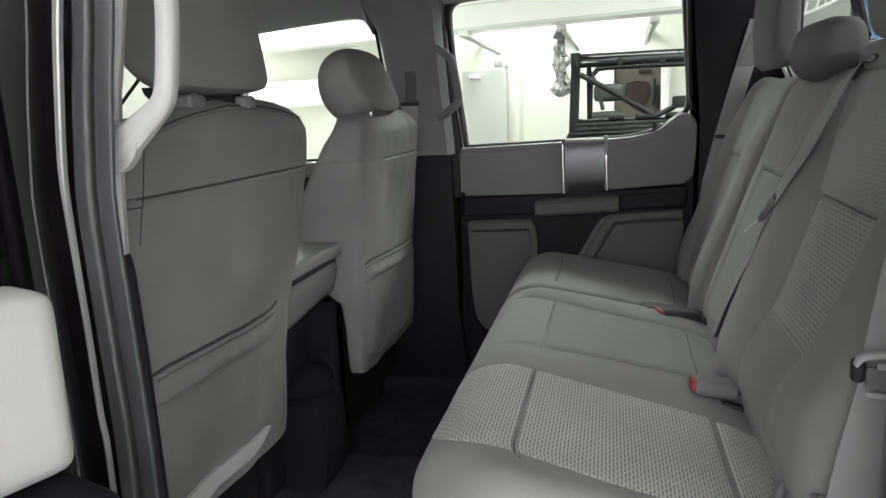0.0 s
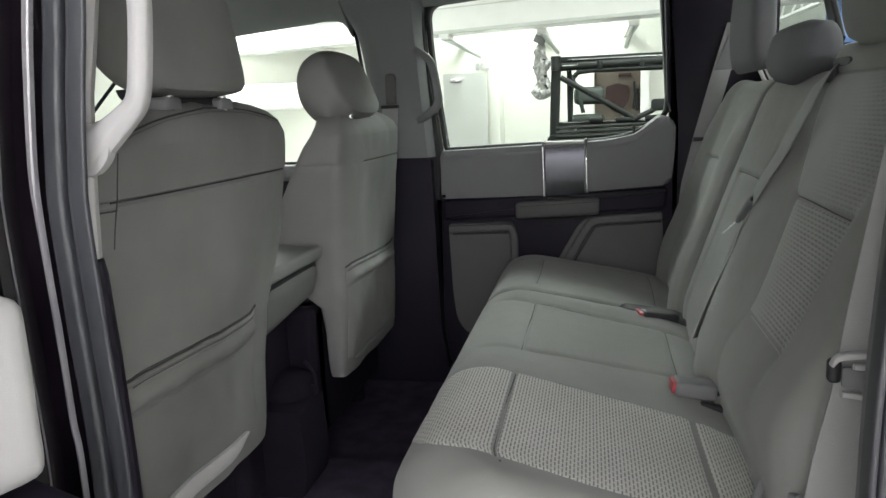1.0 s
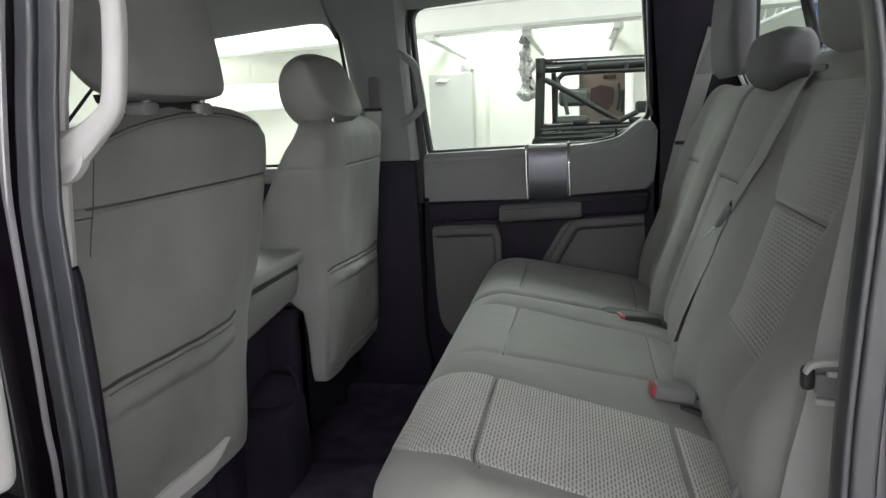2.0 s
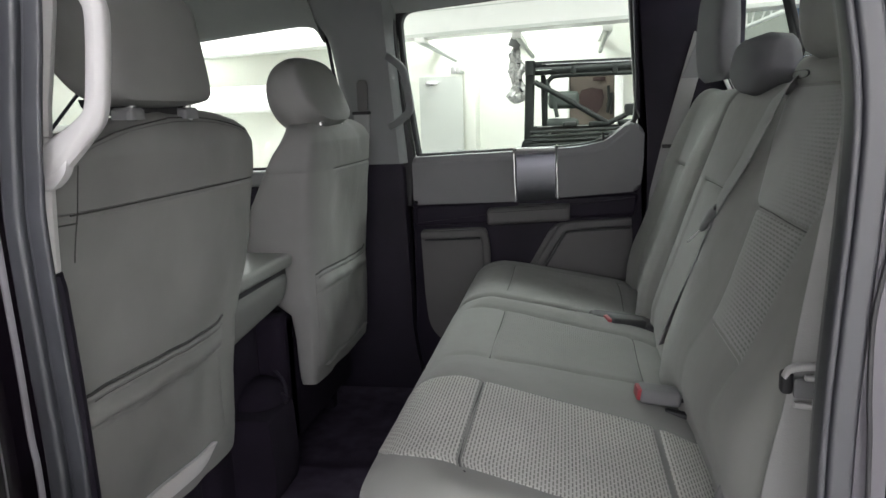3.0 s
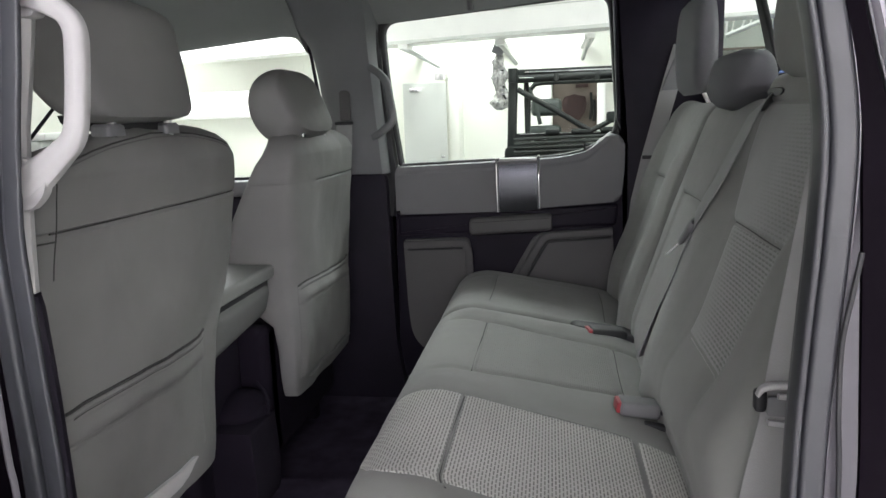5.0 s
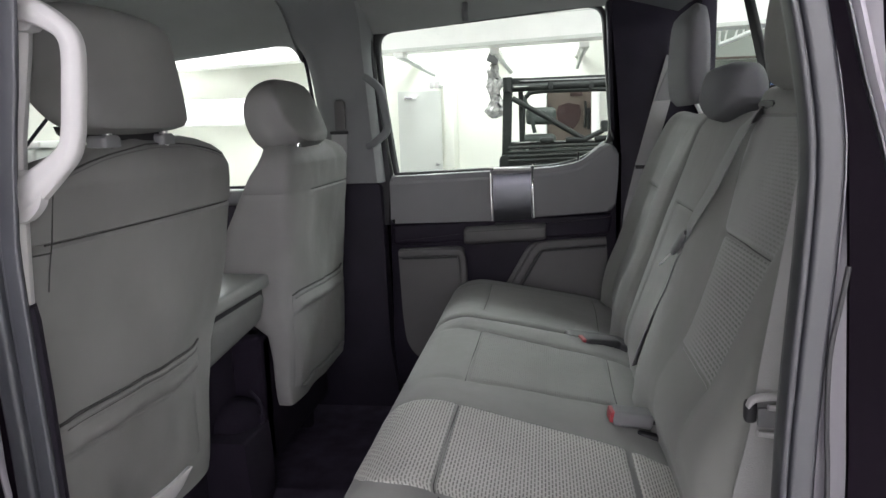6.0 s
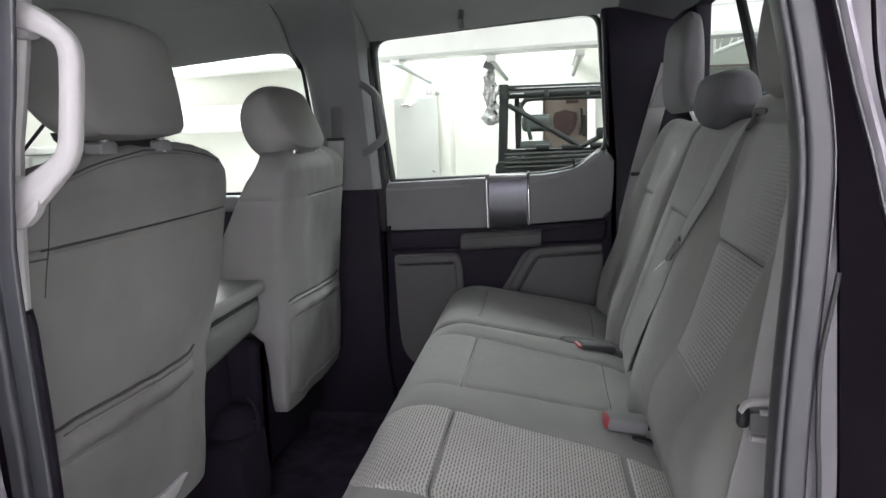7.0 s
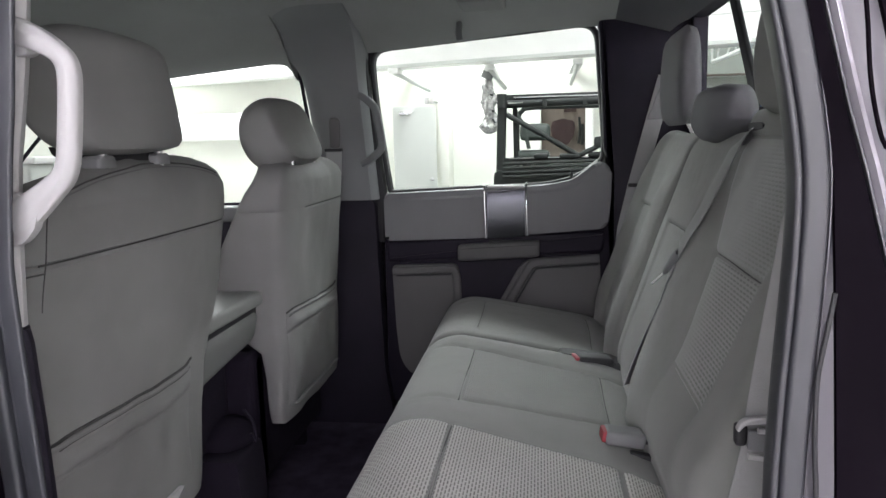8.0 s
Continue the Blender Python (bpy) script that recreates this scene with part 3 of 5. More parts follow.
# height, front edge, rear edge, and how far the face leans inward into the roof
pillar_rows = [(0.716, -0.394, -0.205, 0.0), (0.80, -0.398, -0.211, 0.0), (0.90, -0.409, -0.219, 0.0), (1.00, -0.423, -0.226, 0.0), (1.05, -0.431, -0.230, 0.0), (1.09, -0.442, -0.232, 0.003), (1.115, -0.455, -0.232, 0.008), (1.135, -0.475, -0.231, 0.014), (1.155, -0.495, -0.230, 0.022), (1.18, -0.505, -0.228, 0.038), (1.205, -0.51, -0.226, 0.062), (1.228, -0.51, -0.224, 0.10), (1.245, -0.51, -0.222, 0.150), (1.257, -0.51, -0.220, 0.19)]
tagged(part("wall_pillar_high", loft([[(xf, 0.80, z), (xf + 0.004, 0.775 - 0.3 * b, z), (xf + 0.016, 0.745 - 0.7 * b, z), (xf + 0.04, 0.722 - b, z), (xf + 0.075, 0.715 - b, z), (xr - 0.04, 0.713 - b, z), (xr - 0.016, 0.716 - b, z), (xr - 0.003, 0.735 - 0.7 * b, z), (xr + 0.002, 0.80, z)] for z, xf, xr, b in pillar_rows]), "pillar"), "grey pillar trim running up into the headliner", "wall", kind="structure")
wall_piece("wall_quarter", rounded([(0.49, 0.02), (0.74, 0.02), (0.74, 1.25), (0.4515, 1.25), (0.470, 0.84), (0.500, 0.80), (0.49, 0.60)], 0.015, 3), 0.752, 0.82, "dark", "black cloth rear quarter trim", 0.012)
wall_piece("wall_header", [(-1.5, 1.172), (-0.16, 1.172), (0.39, 1.216), (0.74, 1.226), (0.74, 1.30), (-1.5, 1.30)], 0.762, 0.82, "dark", "dark roof rail above the far doors", 0.004)
def header_ring(x):
    """Headliner edge: a cove from the roof down to the top of the front window."""
    zt = float(np.interp(x, [-1.3, -1.22, -0.92, -0.54, -0.505, -0.483, -0.468, -0.452, -0.44], [1.031, 1.052, 1.106, 1.137, 1.135, 1.128, 1.110, 1.080, 1.05]))
    over_window = [(0.56, 0.0), (0.63, 0.10), (0.69, 0.32), (0.735, 0.62), (0.765, 0.88), (0.782, 1.0), (0.80, 1.0)]
    pts = []
    for y, q in over_window:
        r = roof_z(x, y) + 0.003
        pts.append((x, y, r + (zt - r) * q - 0.002))
    return pts + [(x, 0.80, 1.23), (x, 0.56, 1.30)]


tagged(part("wall_header_front", loft([header_ring(x) for x in list(np.linspace(-1.3, -0.56, 18)) + list(np.linspace(-0.55, -0.455, 20))]), "liner"), "grey headliner edge above the front window", "wall", kind="structure")
wall_piece("wall_sill", [(-1.5, -0.06), (0.74, -0.06), (0.74, 0.045), (-1.5, 0.045)], 0.745, 0.83, "dark", "black sill trim", 0.012)
wall_piece("wall_front_panel", rounded([(-1.7, 0.0), (-0.44, 0.0), (-0.44, 0.700), (-1.7, 0.68)], 0.02, 3), 0.765, 0.83, "dark", "dark lower front door panel", 0.01)

# far front door: window surround and glass
fd = thing("door_front_far", "closed front passenger door with a grey top ledge", "door", kind="structure")
FW = [(-1.66, 0.69), (-0.406, 0.708), (-0.427, 0.93), (-0.456, 1.148), (-0.92, 1.108), (-1.235, 1.046), (-1.590, 0.700)]
part("window_frame", window_frame(FW, [0.02, 0.02, 0.02, 0.08, 0.04, 0.04, 0.02], 0.80, 0.012, 0.010), "dark", fd)
pane = part("pane", plate(rounded(FW, [0.02, 0.02, 0.02, 0.08, 0.04, 0.04, 0.02], 4), "y", 0.812, 0.816, 0), "glass", fd, "clear side glass")
pane.visible_shadow = False
part("ledge", box(-1.35, -0.44, 0.70, 0.79, 0.655, 0.702, 0.015, 3), "trim_mid", fd, "grey ledge under the window")
part("front_frame", plate([(-1.602, 0.69), (-1.596, 0.69), (-1.235, 1.046), (-0.92, 1.105), (-0.92, 1.18), (-1.20, 1.12), (-1.243, 1.050)], "y", 0.80, 0.806, 0), "dark", fd)

mirror = thing("door_mirror", "pale grey outside mirror on the front door", "mirror")
part("housing", box(-1.84, -1.69, 1.18, 1.36, 0.70, 0.838, 0.02, 4), "grey_door", mirror)
part("cap", box(-1.77, -1.665, 1.18, 1.35, 0.840, 0.868, 0.010, 4), "white", mirror, "white upper cap")
part("arm", box(-1.76, -1.71, 0.835, 1.19, 0.715, 0.745, 0.008, 2), "dark", mirror)

# far rear door
rd = thing("door_rear_far", "closed rear door with grey and black trim panels", "door", kind="structure")
RW = [(-0.178, 0.7325), (0.30, 0.7475), (0.385, 0.764), (0.468, 0.817), (0.474, 0.86), (0.450, 1.216), (-0.222, 1.166), (-0.213, 1.0)]
RR = [0.012, 0.05, 0.05, 0.015, 0.02, 0.055, 0.05, 0.05]
part("window_frame", window_frame(RW, RR, 0.806, 0.04, 0.014), "rubber_dark", rd)
part("front_edge", plate([(-0.235, 0.58), (-0.196, 0.58), (-0.19, 0.735), (-0.224, 1.0), (-0.232, 1.175), (-0.255, 1.175)], "y", 0.765, 0.81, 0.006), "rubber_dark", rd)
part("corner_fill", plate([(-0.262, 1.195), (-0.15, 1.195), (-0.15, 1.171), (-0.185, 1.163), (-0.208, 1.150), (-0.220, 1.125), (-0.228, 1.08), (-0.262, 1.08)], "y", 0.79, 0.80, 0.0), "rubber_dark", rd)
pane = part("pane", plate(rounded(RW, RR, 4), "y", 0.806, 0.810, 0), "glass", rd, "clear side glass")
pane.visible_shadow = False
part("shell", plate(rounded([(-0.205, 0.06), (0.485, 0.06), (0.50, 0.62), (0.495, 0.74), (-0.195, 0.72)], 0.02, 3), "y", 0.772, 0.83, 0.008), "dark", rd)
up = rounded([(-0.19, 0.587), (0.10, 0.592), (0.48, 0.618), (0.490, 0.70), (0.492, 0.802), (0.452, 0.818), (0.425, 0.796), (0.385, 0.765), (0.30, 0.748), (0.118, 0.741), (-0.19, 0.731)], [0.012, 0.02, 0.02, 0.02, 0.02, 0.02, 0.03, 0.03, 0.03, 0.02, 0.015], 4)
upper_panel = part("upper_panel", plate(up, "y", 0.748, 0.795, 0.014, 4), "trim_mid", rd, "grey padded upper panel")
part("accent_panel", loft([[(x, 0.7405 + 0.012 * abs(q - 0.42) ** 2.2 * 3.0 + dy, 0.591 + (x - 0.126) * 0.06 + q * (0.1545 - (x - 0.126) * 0.02)) for q, dy in [(q, 0.0) for q in np.linspace(0, 1, 16)] + [(1, 0.012), (0, 0.012)]] for x in (0.126, 0.15, 0.18, 0.21, 0.239)]), "satin", upper_panel, "dark satin accent panel")
for run in ([(-0.186, 0.729), (-0.03, 0.7345), (0.115, 0.7395)], [(0.248, 0.7445), (0.30, 0.748), (0.345, 0.754), (0.385, 0.765), (0.425, 0.796), (0.452, 0.8165)]):
    run = smooth_curve(run, 30)
    part("top_ledge", loft([[(x, 0.7462, z - 0.022), (x, 0.7480, z - 0.014), (x, 0.7540, z - 0.004), (x, 0.768, z + 0.0025), (x, 0.800, z + 0.004), (x, 0.800, z - 0.022)] for x, z in run]), "trim_mid", upper_panel, "grey ledge along the window")
part("accent_cap", box(0.126, 0.238, 0.744, 0.79, 0.742, 0.7505, 0.003), "trim", upper_panel)
for ax in (0.120, 0.244):
    part("chrome_strip", sweep([(ax + 0.002, 0.7425, 0.592 + (ax - 0.12) * 0.06), (ax, 0.7405, 0.67), (ax - 0.001, 0.7425, 0.735), (ax - 0.001, 0.755, 0.7475 + (ax - 0.12) * 0.04), (ax - 0.001, 0.785, 0.7495 + (ax - 0.12) * 0.04)], rrect(0.006, 0.006, 0.002, 2), (0, -1, 0.3)), "chrome", upper_panel, "bright chrome strip")
part("middle_band", plate(rounded([(-0.19, 0.518), (0.47, 0.545), (0.478, 0.612), (0.10, 0.588), (-0.19, 0.582)], 0.015, 3), "y", 0.757, 0.79, 0.012, 3), "dark", rd, "black middle band")
pull = part("armrest", loft([[(x, 0.738 + b * k, 0.556 + (x - 0.16) * 0.05 + a * k) for a, b in rrect(0.050, 0.050, 0.014, 5)] for x, k in ((0.037, 0.72), (0.039, 0.88), (0.044, 0.97), (0.052, 1), (0.15, 1), (0.262, 1), (0.272, 0.97), (0.279, 0.88), (0.281, 0.72))]), "pocket", rd, "grey pull handle")
part("groove", sweep([(0.046, 0.7138, 0.5645), (0.16, 0.7133, 0.5703), (0.274, 0.7138, 0.576)], rrect(0.0016, 0.002, 0.0006, 2), (0, -1, 0)), "rubber_dark", pull)
part("switch_pad", box(0.13, 0.24, 0.735, 0.757, 0.575, 0.586, 0.003), "rubber_dark", rd)
lp = rounded([(-0.172, 0.508), (0.032, 0.514), (0.040, 0.40), (0.047, 0.14), (-0.10, 0.14), (-0.155, 0.20), (-0.165, 0.30)], [0.01, 0.02, 0.02, 0.03, 0.04, 0.05, 0.03], 4)
door_pocket = part("map_pocket", plate(lp, "y", 0.748, 0.775, 0.008, 3), "pocket", rd, "grey door pocket with a raised rim")
part("pocket_rim", sweep(smooth_curve([(-0.168, 0.744, 0.493), (-0.10, 0.744, 0.4955), (0.006, 0.744, 0.4985), (0.022, 0.744, 0.492), (0.029, 0.744, 0.470), (0.031, 0.744, 0.40), (0.035, 0.744, 0.15)], 50), rrect(0.024, 0.016, 0.006, 3), (0, -1, 0)), "pocket", door_pocket)
# black strip painted in as the rim's shadow on the pocket
part("rim_shadow_gap", sweep([(-0.158, 0.745, 0.479), (-0.05, 0.745, 0.4815), (0.012, 0.745, 0.483)], rrect(0.006, 0.008, 0.001, 2), (0, -1, 0)), "rubber_dark", door_pocket, "dark strip for the shadow under the rim")
sp = rounded([(0.150, 0.38), (0.232, 0.524), (0.46, 0.536), (0.466, 0.30), (0.14, 0.30)], [0.02, 0.03, 0.03, 0.02, 0.02], 4)
speaker = part("speaker_panel", plate(sp, "y", 0.752, 0.78, 0.006, 3), "pocket", rd, "grey speaker panel")
part("speaker_rim", sweep(smooth_curve([(0.150, 0.749, 0.33), (0.172, 0.749, 0.37), (0.200, 0.749, 0.417), (0.245, 0.749, 0.494), (0.262, 0.749, 0.512), (0.290, 0.749, 0.5185), (0.36, 0.749, 0.5225), (0.458, 0.749, 0.5285)], 50), rrect(0.026, 0.018, 0.007, 3), (0, -1, 0)), "pocket", speaker)
# black strip painted in as the rim's shadow on the speaker panel
part("rim_shadow_gap", sweep(smooth_curve([(0.188, 0.750, 0.36), (0.222, 0.750, 0.418), (0.262, 0.750, 0.486), (0.280, 0.750, 0.4995), (0.36, 0.750, 0.505), (0.455, 0.750, 0.511)], 40), rrect(0.006, 0.008, 0.001, 2), (0, -1, 0)), "rubber_dark", speaker, "dark strip for the shadow inside the rim")
pin = thing("door_lock_pin", "black lock pin standing on the door ledge", "lock pin")
part("stem", tube([(0.378, 0.778, 0.752), (0.378, 0.778, 0.79)], 0.004, 8, (1, 0, 0)), "rubber_dark", pin)
part("collar", tube([(0.378, 0.778, 0.757), (0.378, 0.778, 0.763)], 0.009, 10, (1, 0, 0)), "rubber_dark", pin)


# grab handle on the far pillar
far_handle = thing("grab_handle", "grey plastic grab handle on the pillar trim", "handle", "pillar grab handles")
part("grip", sweep(smooth_curve([(-0.2772, 0.750, 1.0407), (-0.249, 0.730, 1.0303), (-0.2201, 0.705, 1.0136), (-0.1977, 0.692, 0.9943), (-0.1891, 0.688, 0.9778), (-0.1837, 0.688, 0.9485), (-0.1786, 0.688, 0.9143), (-0.1749, 0.688, 0.8832), (-0.1808, 0.688, 0.8654), (-0.1971, 0.690, 0.8511), (-0.2224, 0.705, 0.835), (-0.2556, 0.735, 0.8219), (-0.285, 0.765, 0.810)], 48), rrect(0.022, 0.022, 0.006, 5), (0, 1, 0)), "pillar", far_handle)

# front passenger belt on the far pillar
fb = thing("front_seat_belt", "grey front seat belt hanging from the pillar", "seat belt", "seat belts")
part("height_adjuster", plate(rounded([(-0.340, 0.875), (-0.308, 0.875), (-0.306, 0.955), (-0.312, 0.965), (-0.335, 0.965), (-0.338, 0.955)], 0.006, 3), "y", 0.706, 0.716, 0.004), "pocket", fb)
part("guide_loop", box(-0.352, -0.298, 0.690, 0.708, 0.864, 0.874, 0.004), "rubber_dark", fb)
part("webbing", ribbon([(-0.324, 0.697, 0.872), (-0.327, 0.694, 0.80), (-0.345, 0.692, 0.74), (-0.40, 0.692, 0.62), (-0.48, 0.692, 0.45)], 0.048, 0.003, (0, 1, 0)), "belt", fb)

# rear wall and back glass
tagged(part("wall_back", plate(rounded([(-0.80, 0.0), (0.80, 0.0), (0.80, 0.94), (-0.80, 0.94)], 0.02, 2), "x", 0.715, 0.75, 0.008), "dark"), "black rear cab wall trim", "wall", kind="structure")
bw = thing("window_back", "rear glass of the cab with a dark frame", "window", kind="structure")
BW = [(-0.73, 0.945), (0.73, 0.945), (0.715, 1.205), (-0.715, 1.205)]
pane = part("pane", plate(rounded(BW, 0.03, 3), "x", 0.735, 0.739, 0), "glass", bw)
pane.visible_shadow = False
for k in (0, 1):
    yy = (0.722, 0.83) if k else (-0.83, -0.722)
    part("frame_side", plate([(yy[0], 0.94), (yy[1], 0.94), (yy[1], 1.25), (yy[0], 1.25)], "x", 0.705, 0.75, 0.01), "dark", bw)
part("frame_top", plate([(-0.8, 1.205), (0.8, 1.205), (0.8, 1.30), (-0.8, 1.30)], "x", 0.705, 0.75, 0.008), "dark", bw)
part("slider_bar", sweep([(0.71, 0.34, 1.22), (0.71, 0.10, 0.945)], rrect(0.034, 0.012, 0.004), (1, 0, 0)), "rubber_dark", bw)
part("slider_bar", sweep([(0.71, -0.34, 1.22), (0.71, -0.10, 0.945)], rrect(0.034, 0.012, 0.004), (1, 0, 0)), "rubber_dark", bw)


# ---- near door opening ----
def pillar_line(pts, n=40):
    return [Vector(p) for p in smooth_curve(pts, n)]


BP = [(-0.230, -0.768, 0.20), (-0.2240, -0.768, 0.46), (-0.2245, -0.768, 0.545), (-0.2280, -0.768, 0.63), (-0.2315, -0.768, 0.76), (-0.2290, -0.768, 0.80), (-0.2245, -0.768, 0.84), (-0.2210, -0.768, 0.87), (-0.2130, -0.768, 0.92), (-0.2085, -0.768, 0.947), (-0.192, -0.768, 1.08), (-0.182, -0.768, 1.18)]
CP = [(0.475, -0.82, 0.20), (0.472, -0.82, 0.40), (0.471, -0.82, 0.58), (0.474, -0.82, 0.68), (0.4785, -0.82, 0.77), (0.4795, -0.82, 0.85), (0.472, -0.82, 0.91), (0.455, -0.82, 0.99), (0.43, -0.82, 1.08), (0.40, -0.82, 1.18)]


def offset(line, dx, dy):
    return [p + Vector((dx, dy, 0)) for p in line]


bp, cp = pillar_line(BP), pillar_line(CP)
pb = thing("door_post_front", "black painted door post with rubber door seals", "pillar", kind="structure")
part("seal_lip", sweep(offset(bp, -0.009, -0.009), rrect(0.018, 0.006, 0.0022, 4), (0, 1, 0)), "seal_front", pb, "grey rubber door seal")
part("groove", sweep(offset(bp, -0.0225, 0.0075), rrect(0.012, 0.018, 0.003, 3), (0, 1, 0)), "rubber_dark", pb)
part("seal_bead", sweep(offset(bp, -0.0193, -0.006), rrect(0.0030, 0.008, 0.0012, 3), (0, 1, 0)), "seal_front", pb)
part("seal", sweep(offset(bp, -0.037, 0.0), rrect(0.020, 0.024, 0.0055, 5), (0, 1, 0)), "seal_front", pb, "grey rubber door seal")
FLANGE = smooth_curve([(-0.278, -0.784, 0.20), (-0.2750, -0.784, 0.484), (-0.2780, -0.784, 0.542), (-0.2795, -0.784, 0.63), (-0.2838, -0.784, 0.76), (-0.2837, -0.784, 0.806), (-0.278, -0.784, 0.861), (-0.274, -0.784, 0.893), (-0.2684, -0.784, 0.935), (-0.253, -0.784, 1.03), (-0.232, -0.784, 1.18)], 60)
frings = []
for p in FLANGE:
    w = float(np.interp(p[2], [0.5, 0.70, 0.76, 0.81, 1.0], [0.0015, 0.0017, 0.0024, 0.0036, 0.0042]))
    frings.append([(p[0] + a * w, p[1] + b, p[2]) for a, b in ((-1, 0.004), (-1, -0.0020), (-0.6, -0.0035), (0.6, -0.0035), (1, -0.0020), (1, 0.004))])
part("flange", loft(frings), "silver_lit", pb, "bright edge of the door flange")
part("post_core", sweep(offset(bp, -0.105, 0.035), rrect(0.085, 0.04, 0.012, 3), (0, 1, 0)), "rubber_dark", pb)
part("jamb", loft([[(p.x - 0.058, p.y + 0.006, p.z), (p.x - 0.085, p.y - 0.004, p.z), (p.x - 0.105, p.y - 0.045, p.z), (p.x - 0.15, p.y - 0.07, p.z), (p.x - 0.19, p.y - 0.075, p.z), (p.x - 0.19, p.y + 0.03, p.z), (p.x - 0.06, p.y + 0.03, p.z)] for p in bp]), "paint_dull", pb, "glossy black painted jamb")
# thin pale beads stand in for highlights on the black paint
part("jamb_highlight", sweep(offset(bp, -0.0905, -0.018), rrect(0.0016, 0.0025, 0.0006, 2), (0, 1, 0)), "silver_lit", pb)
part("jamb_highlight", sweep(offset(bp, -0.1065, -0.050), rrect(0.0014, 0.0025, 0.0005, 2), (0, 1, 0)), "silver", pb)
nt_ = thing("pillar_trim", "light grey plastic trim on the door post", "trim", kind="structure")
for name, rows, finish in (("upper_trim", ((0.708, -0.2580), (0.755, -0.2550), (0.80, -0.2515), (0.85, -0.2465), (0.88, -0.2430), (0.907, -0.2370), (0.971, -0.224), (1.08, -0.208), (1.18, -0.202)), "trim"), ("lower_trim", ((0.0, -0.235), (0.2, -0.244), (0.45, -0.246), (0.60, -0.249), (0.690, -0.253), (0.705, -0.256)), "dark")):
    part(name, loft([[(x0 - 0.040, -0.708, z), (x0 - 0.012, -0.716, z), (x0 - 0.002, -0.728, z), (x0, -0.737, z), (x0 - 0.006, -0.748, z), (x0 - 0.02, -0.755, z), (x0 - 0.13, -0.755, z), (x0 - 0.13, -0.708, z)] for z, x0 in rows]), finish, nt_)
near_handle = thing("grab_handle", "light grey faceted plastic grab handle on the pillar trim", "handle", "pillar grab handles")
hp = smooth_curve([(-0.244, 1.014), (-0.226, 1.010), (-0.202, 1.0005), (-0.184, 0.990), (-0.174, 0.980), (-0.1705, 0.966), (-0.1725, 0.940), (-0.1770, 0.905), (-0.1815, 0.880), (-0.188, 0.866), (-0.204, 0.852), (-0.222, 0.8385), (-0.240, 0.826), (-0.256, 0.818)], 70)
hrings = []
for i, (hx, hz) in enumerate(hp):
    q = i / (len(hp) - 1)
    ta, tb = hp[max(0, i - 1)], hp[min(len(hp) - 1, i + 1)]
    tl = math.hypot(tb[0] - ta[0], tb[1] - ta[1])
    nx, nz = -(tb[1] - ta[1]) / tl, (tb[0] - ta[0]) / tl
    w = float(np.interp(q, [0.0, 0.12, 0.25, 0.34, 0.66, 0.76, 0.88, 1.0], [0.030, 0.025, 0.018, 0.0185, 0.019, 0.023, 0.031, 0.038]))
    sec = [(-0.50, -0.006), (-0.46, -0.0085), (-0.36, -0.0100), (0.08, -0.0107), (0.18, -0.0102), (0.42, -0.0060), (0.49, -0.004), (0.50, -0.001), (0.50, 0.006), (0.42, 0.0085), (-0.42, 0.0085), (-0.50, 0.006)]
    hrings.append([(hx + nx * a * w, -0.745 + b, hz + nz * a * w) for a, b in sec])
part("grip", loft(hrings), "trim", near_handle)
part("lower_mount", plate(rounded([(-0.266, 0.850), (-0.236, 0.851), (-0.216, 0.834), (-0.222, 0.814), (-0.232, 0.803), (-0.243, 0.796), (-0.266, 0.798)], 0.005, 3), "y", -0.752, -0.740, 0.003), "trim", near_handle)
part("upper_mount", plate(rounded([(-0.25, 1.03), (-0.222, 1.022), (-0.206, 1.004), (-0.212, 0.985), (-0.25, 0.985)], 0.006, 3), "y", -0.748, -0.728, 0.004), "trim", near_handle)

pc = thing("door_post_rear", "black painted rear door post with rubber seals", "pillar", kind="structure")
part("seal_lip", sweep(offset(cp, 0.003, 0.0), rrect(0.0065, 0.022, 0.003, 3), (0, 1, 0)), "rubber", pc, "grey rubber door seal")
part("seal", sweep(offset(cp, 0.0175, 0.002), rrect(0.0195, 0.022, 0.0045, 5), (0, 1, 0)), "rubber", pc, "grey rubber door seal")
part("groove", sweep(offset(cp, 0.0075, 0.008), rrect(0.005, 0.014, 0.002, 2), (0, 1, 0)), "rubber_dark", pc)
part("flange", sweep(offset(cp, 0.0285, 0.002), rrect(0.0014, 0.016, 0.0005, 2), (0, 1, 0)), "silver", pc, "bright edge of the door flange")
part("inner_trim", loft([[(p.x + 0.008, p.y + 0.012, p.z), (p.x + 0.012, p.y + 0.05, p.z), (p.x + 0.12, p.y + 0.10, p.z), (p.x + 0.26, p.y + 0.10, p.z), (p.x + 0.26, p.y + 0.012, p.z)] for p in cp]), "trim_mid", pc, "grey inner pillar trim")
def strip_x(z):
    return float(np.interp(z, [0.2, 0.588, 0.678, 0.77, 0.86, 0.91, 0.99, 1.08, 1.18], [0.526, 0.524, 0.519, 0.514, 0.508, 0.500, 0.482, 0.456, 0.426]))


def outer_x(z):
    return float(np.interp(z, [0.2, 0.60, 0.68, 0.77, 0.86, 0.912, 0.99, 1.08, 1.18], [0.640, 0.600, 0.577, 0.553, 0.529, 0.513, 0.4925, 0.467, 0.437]))


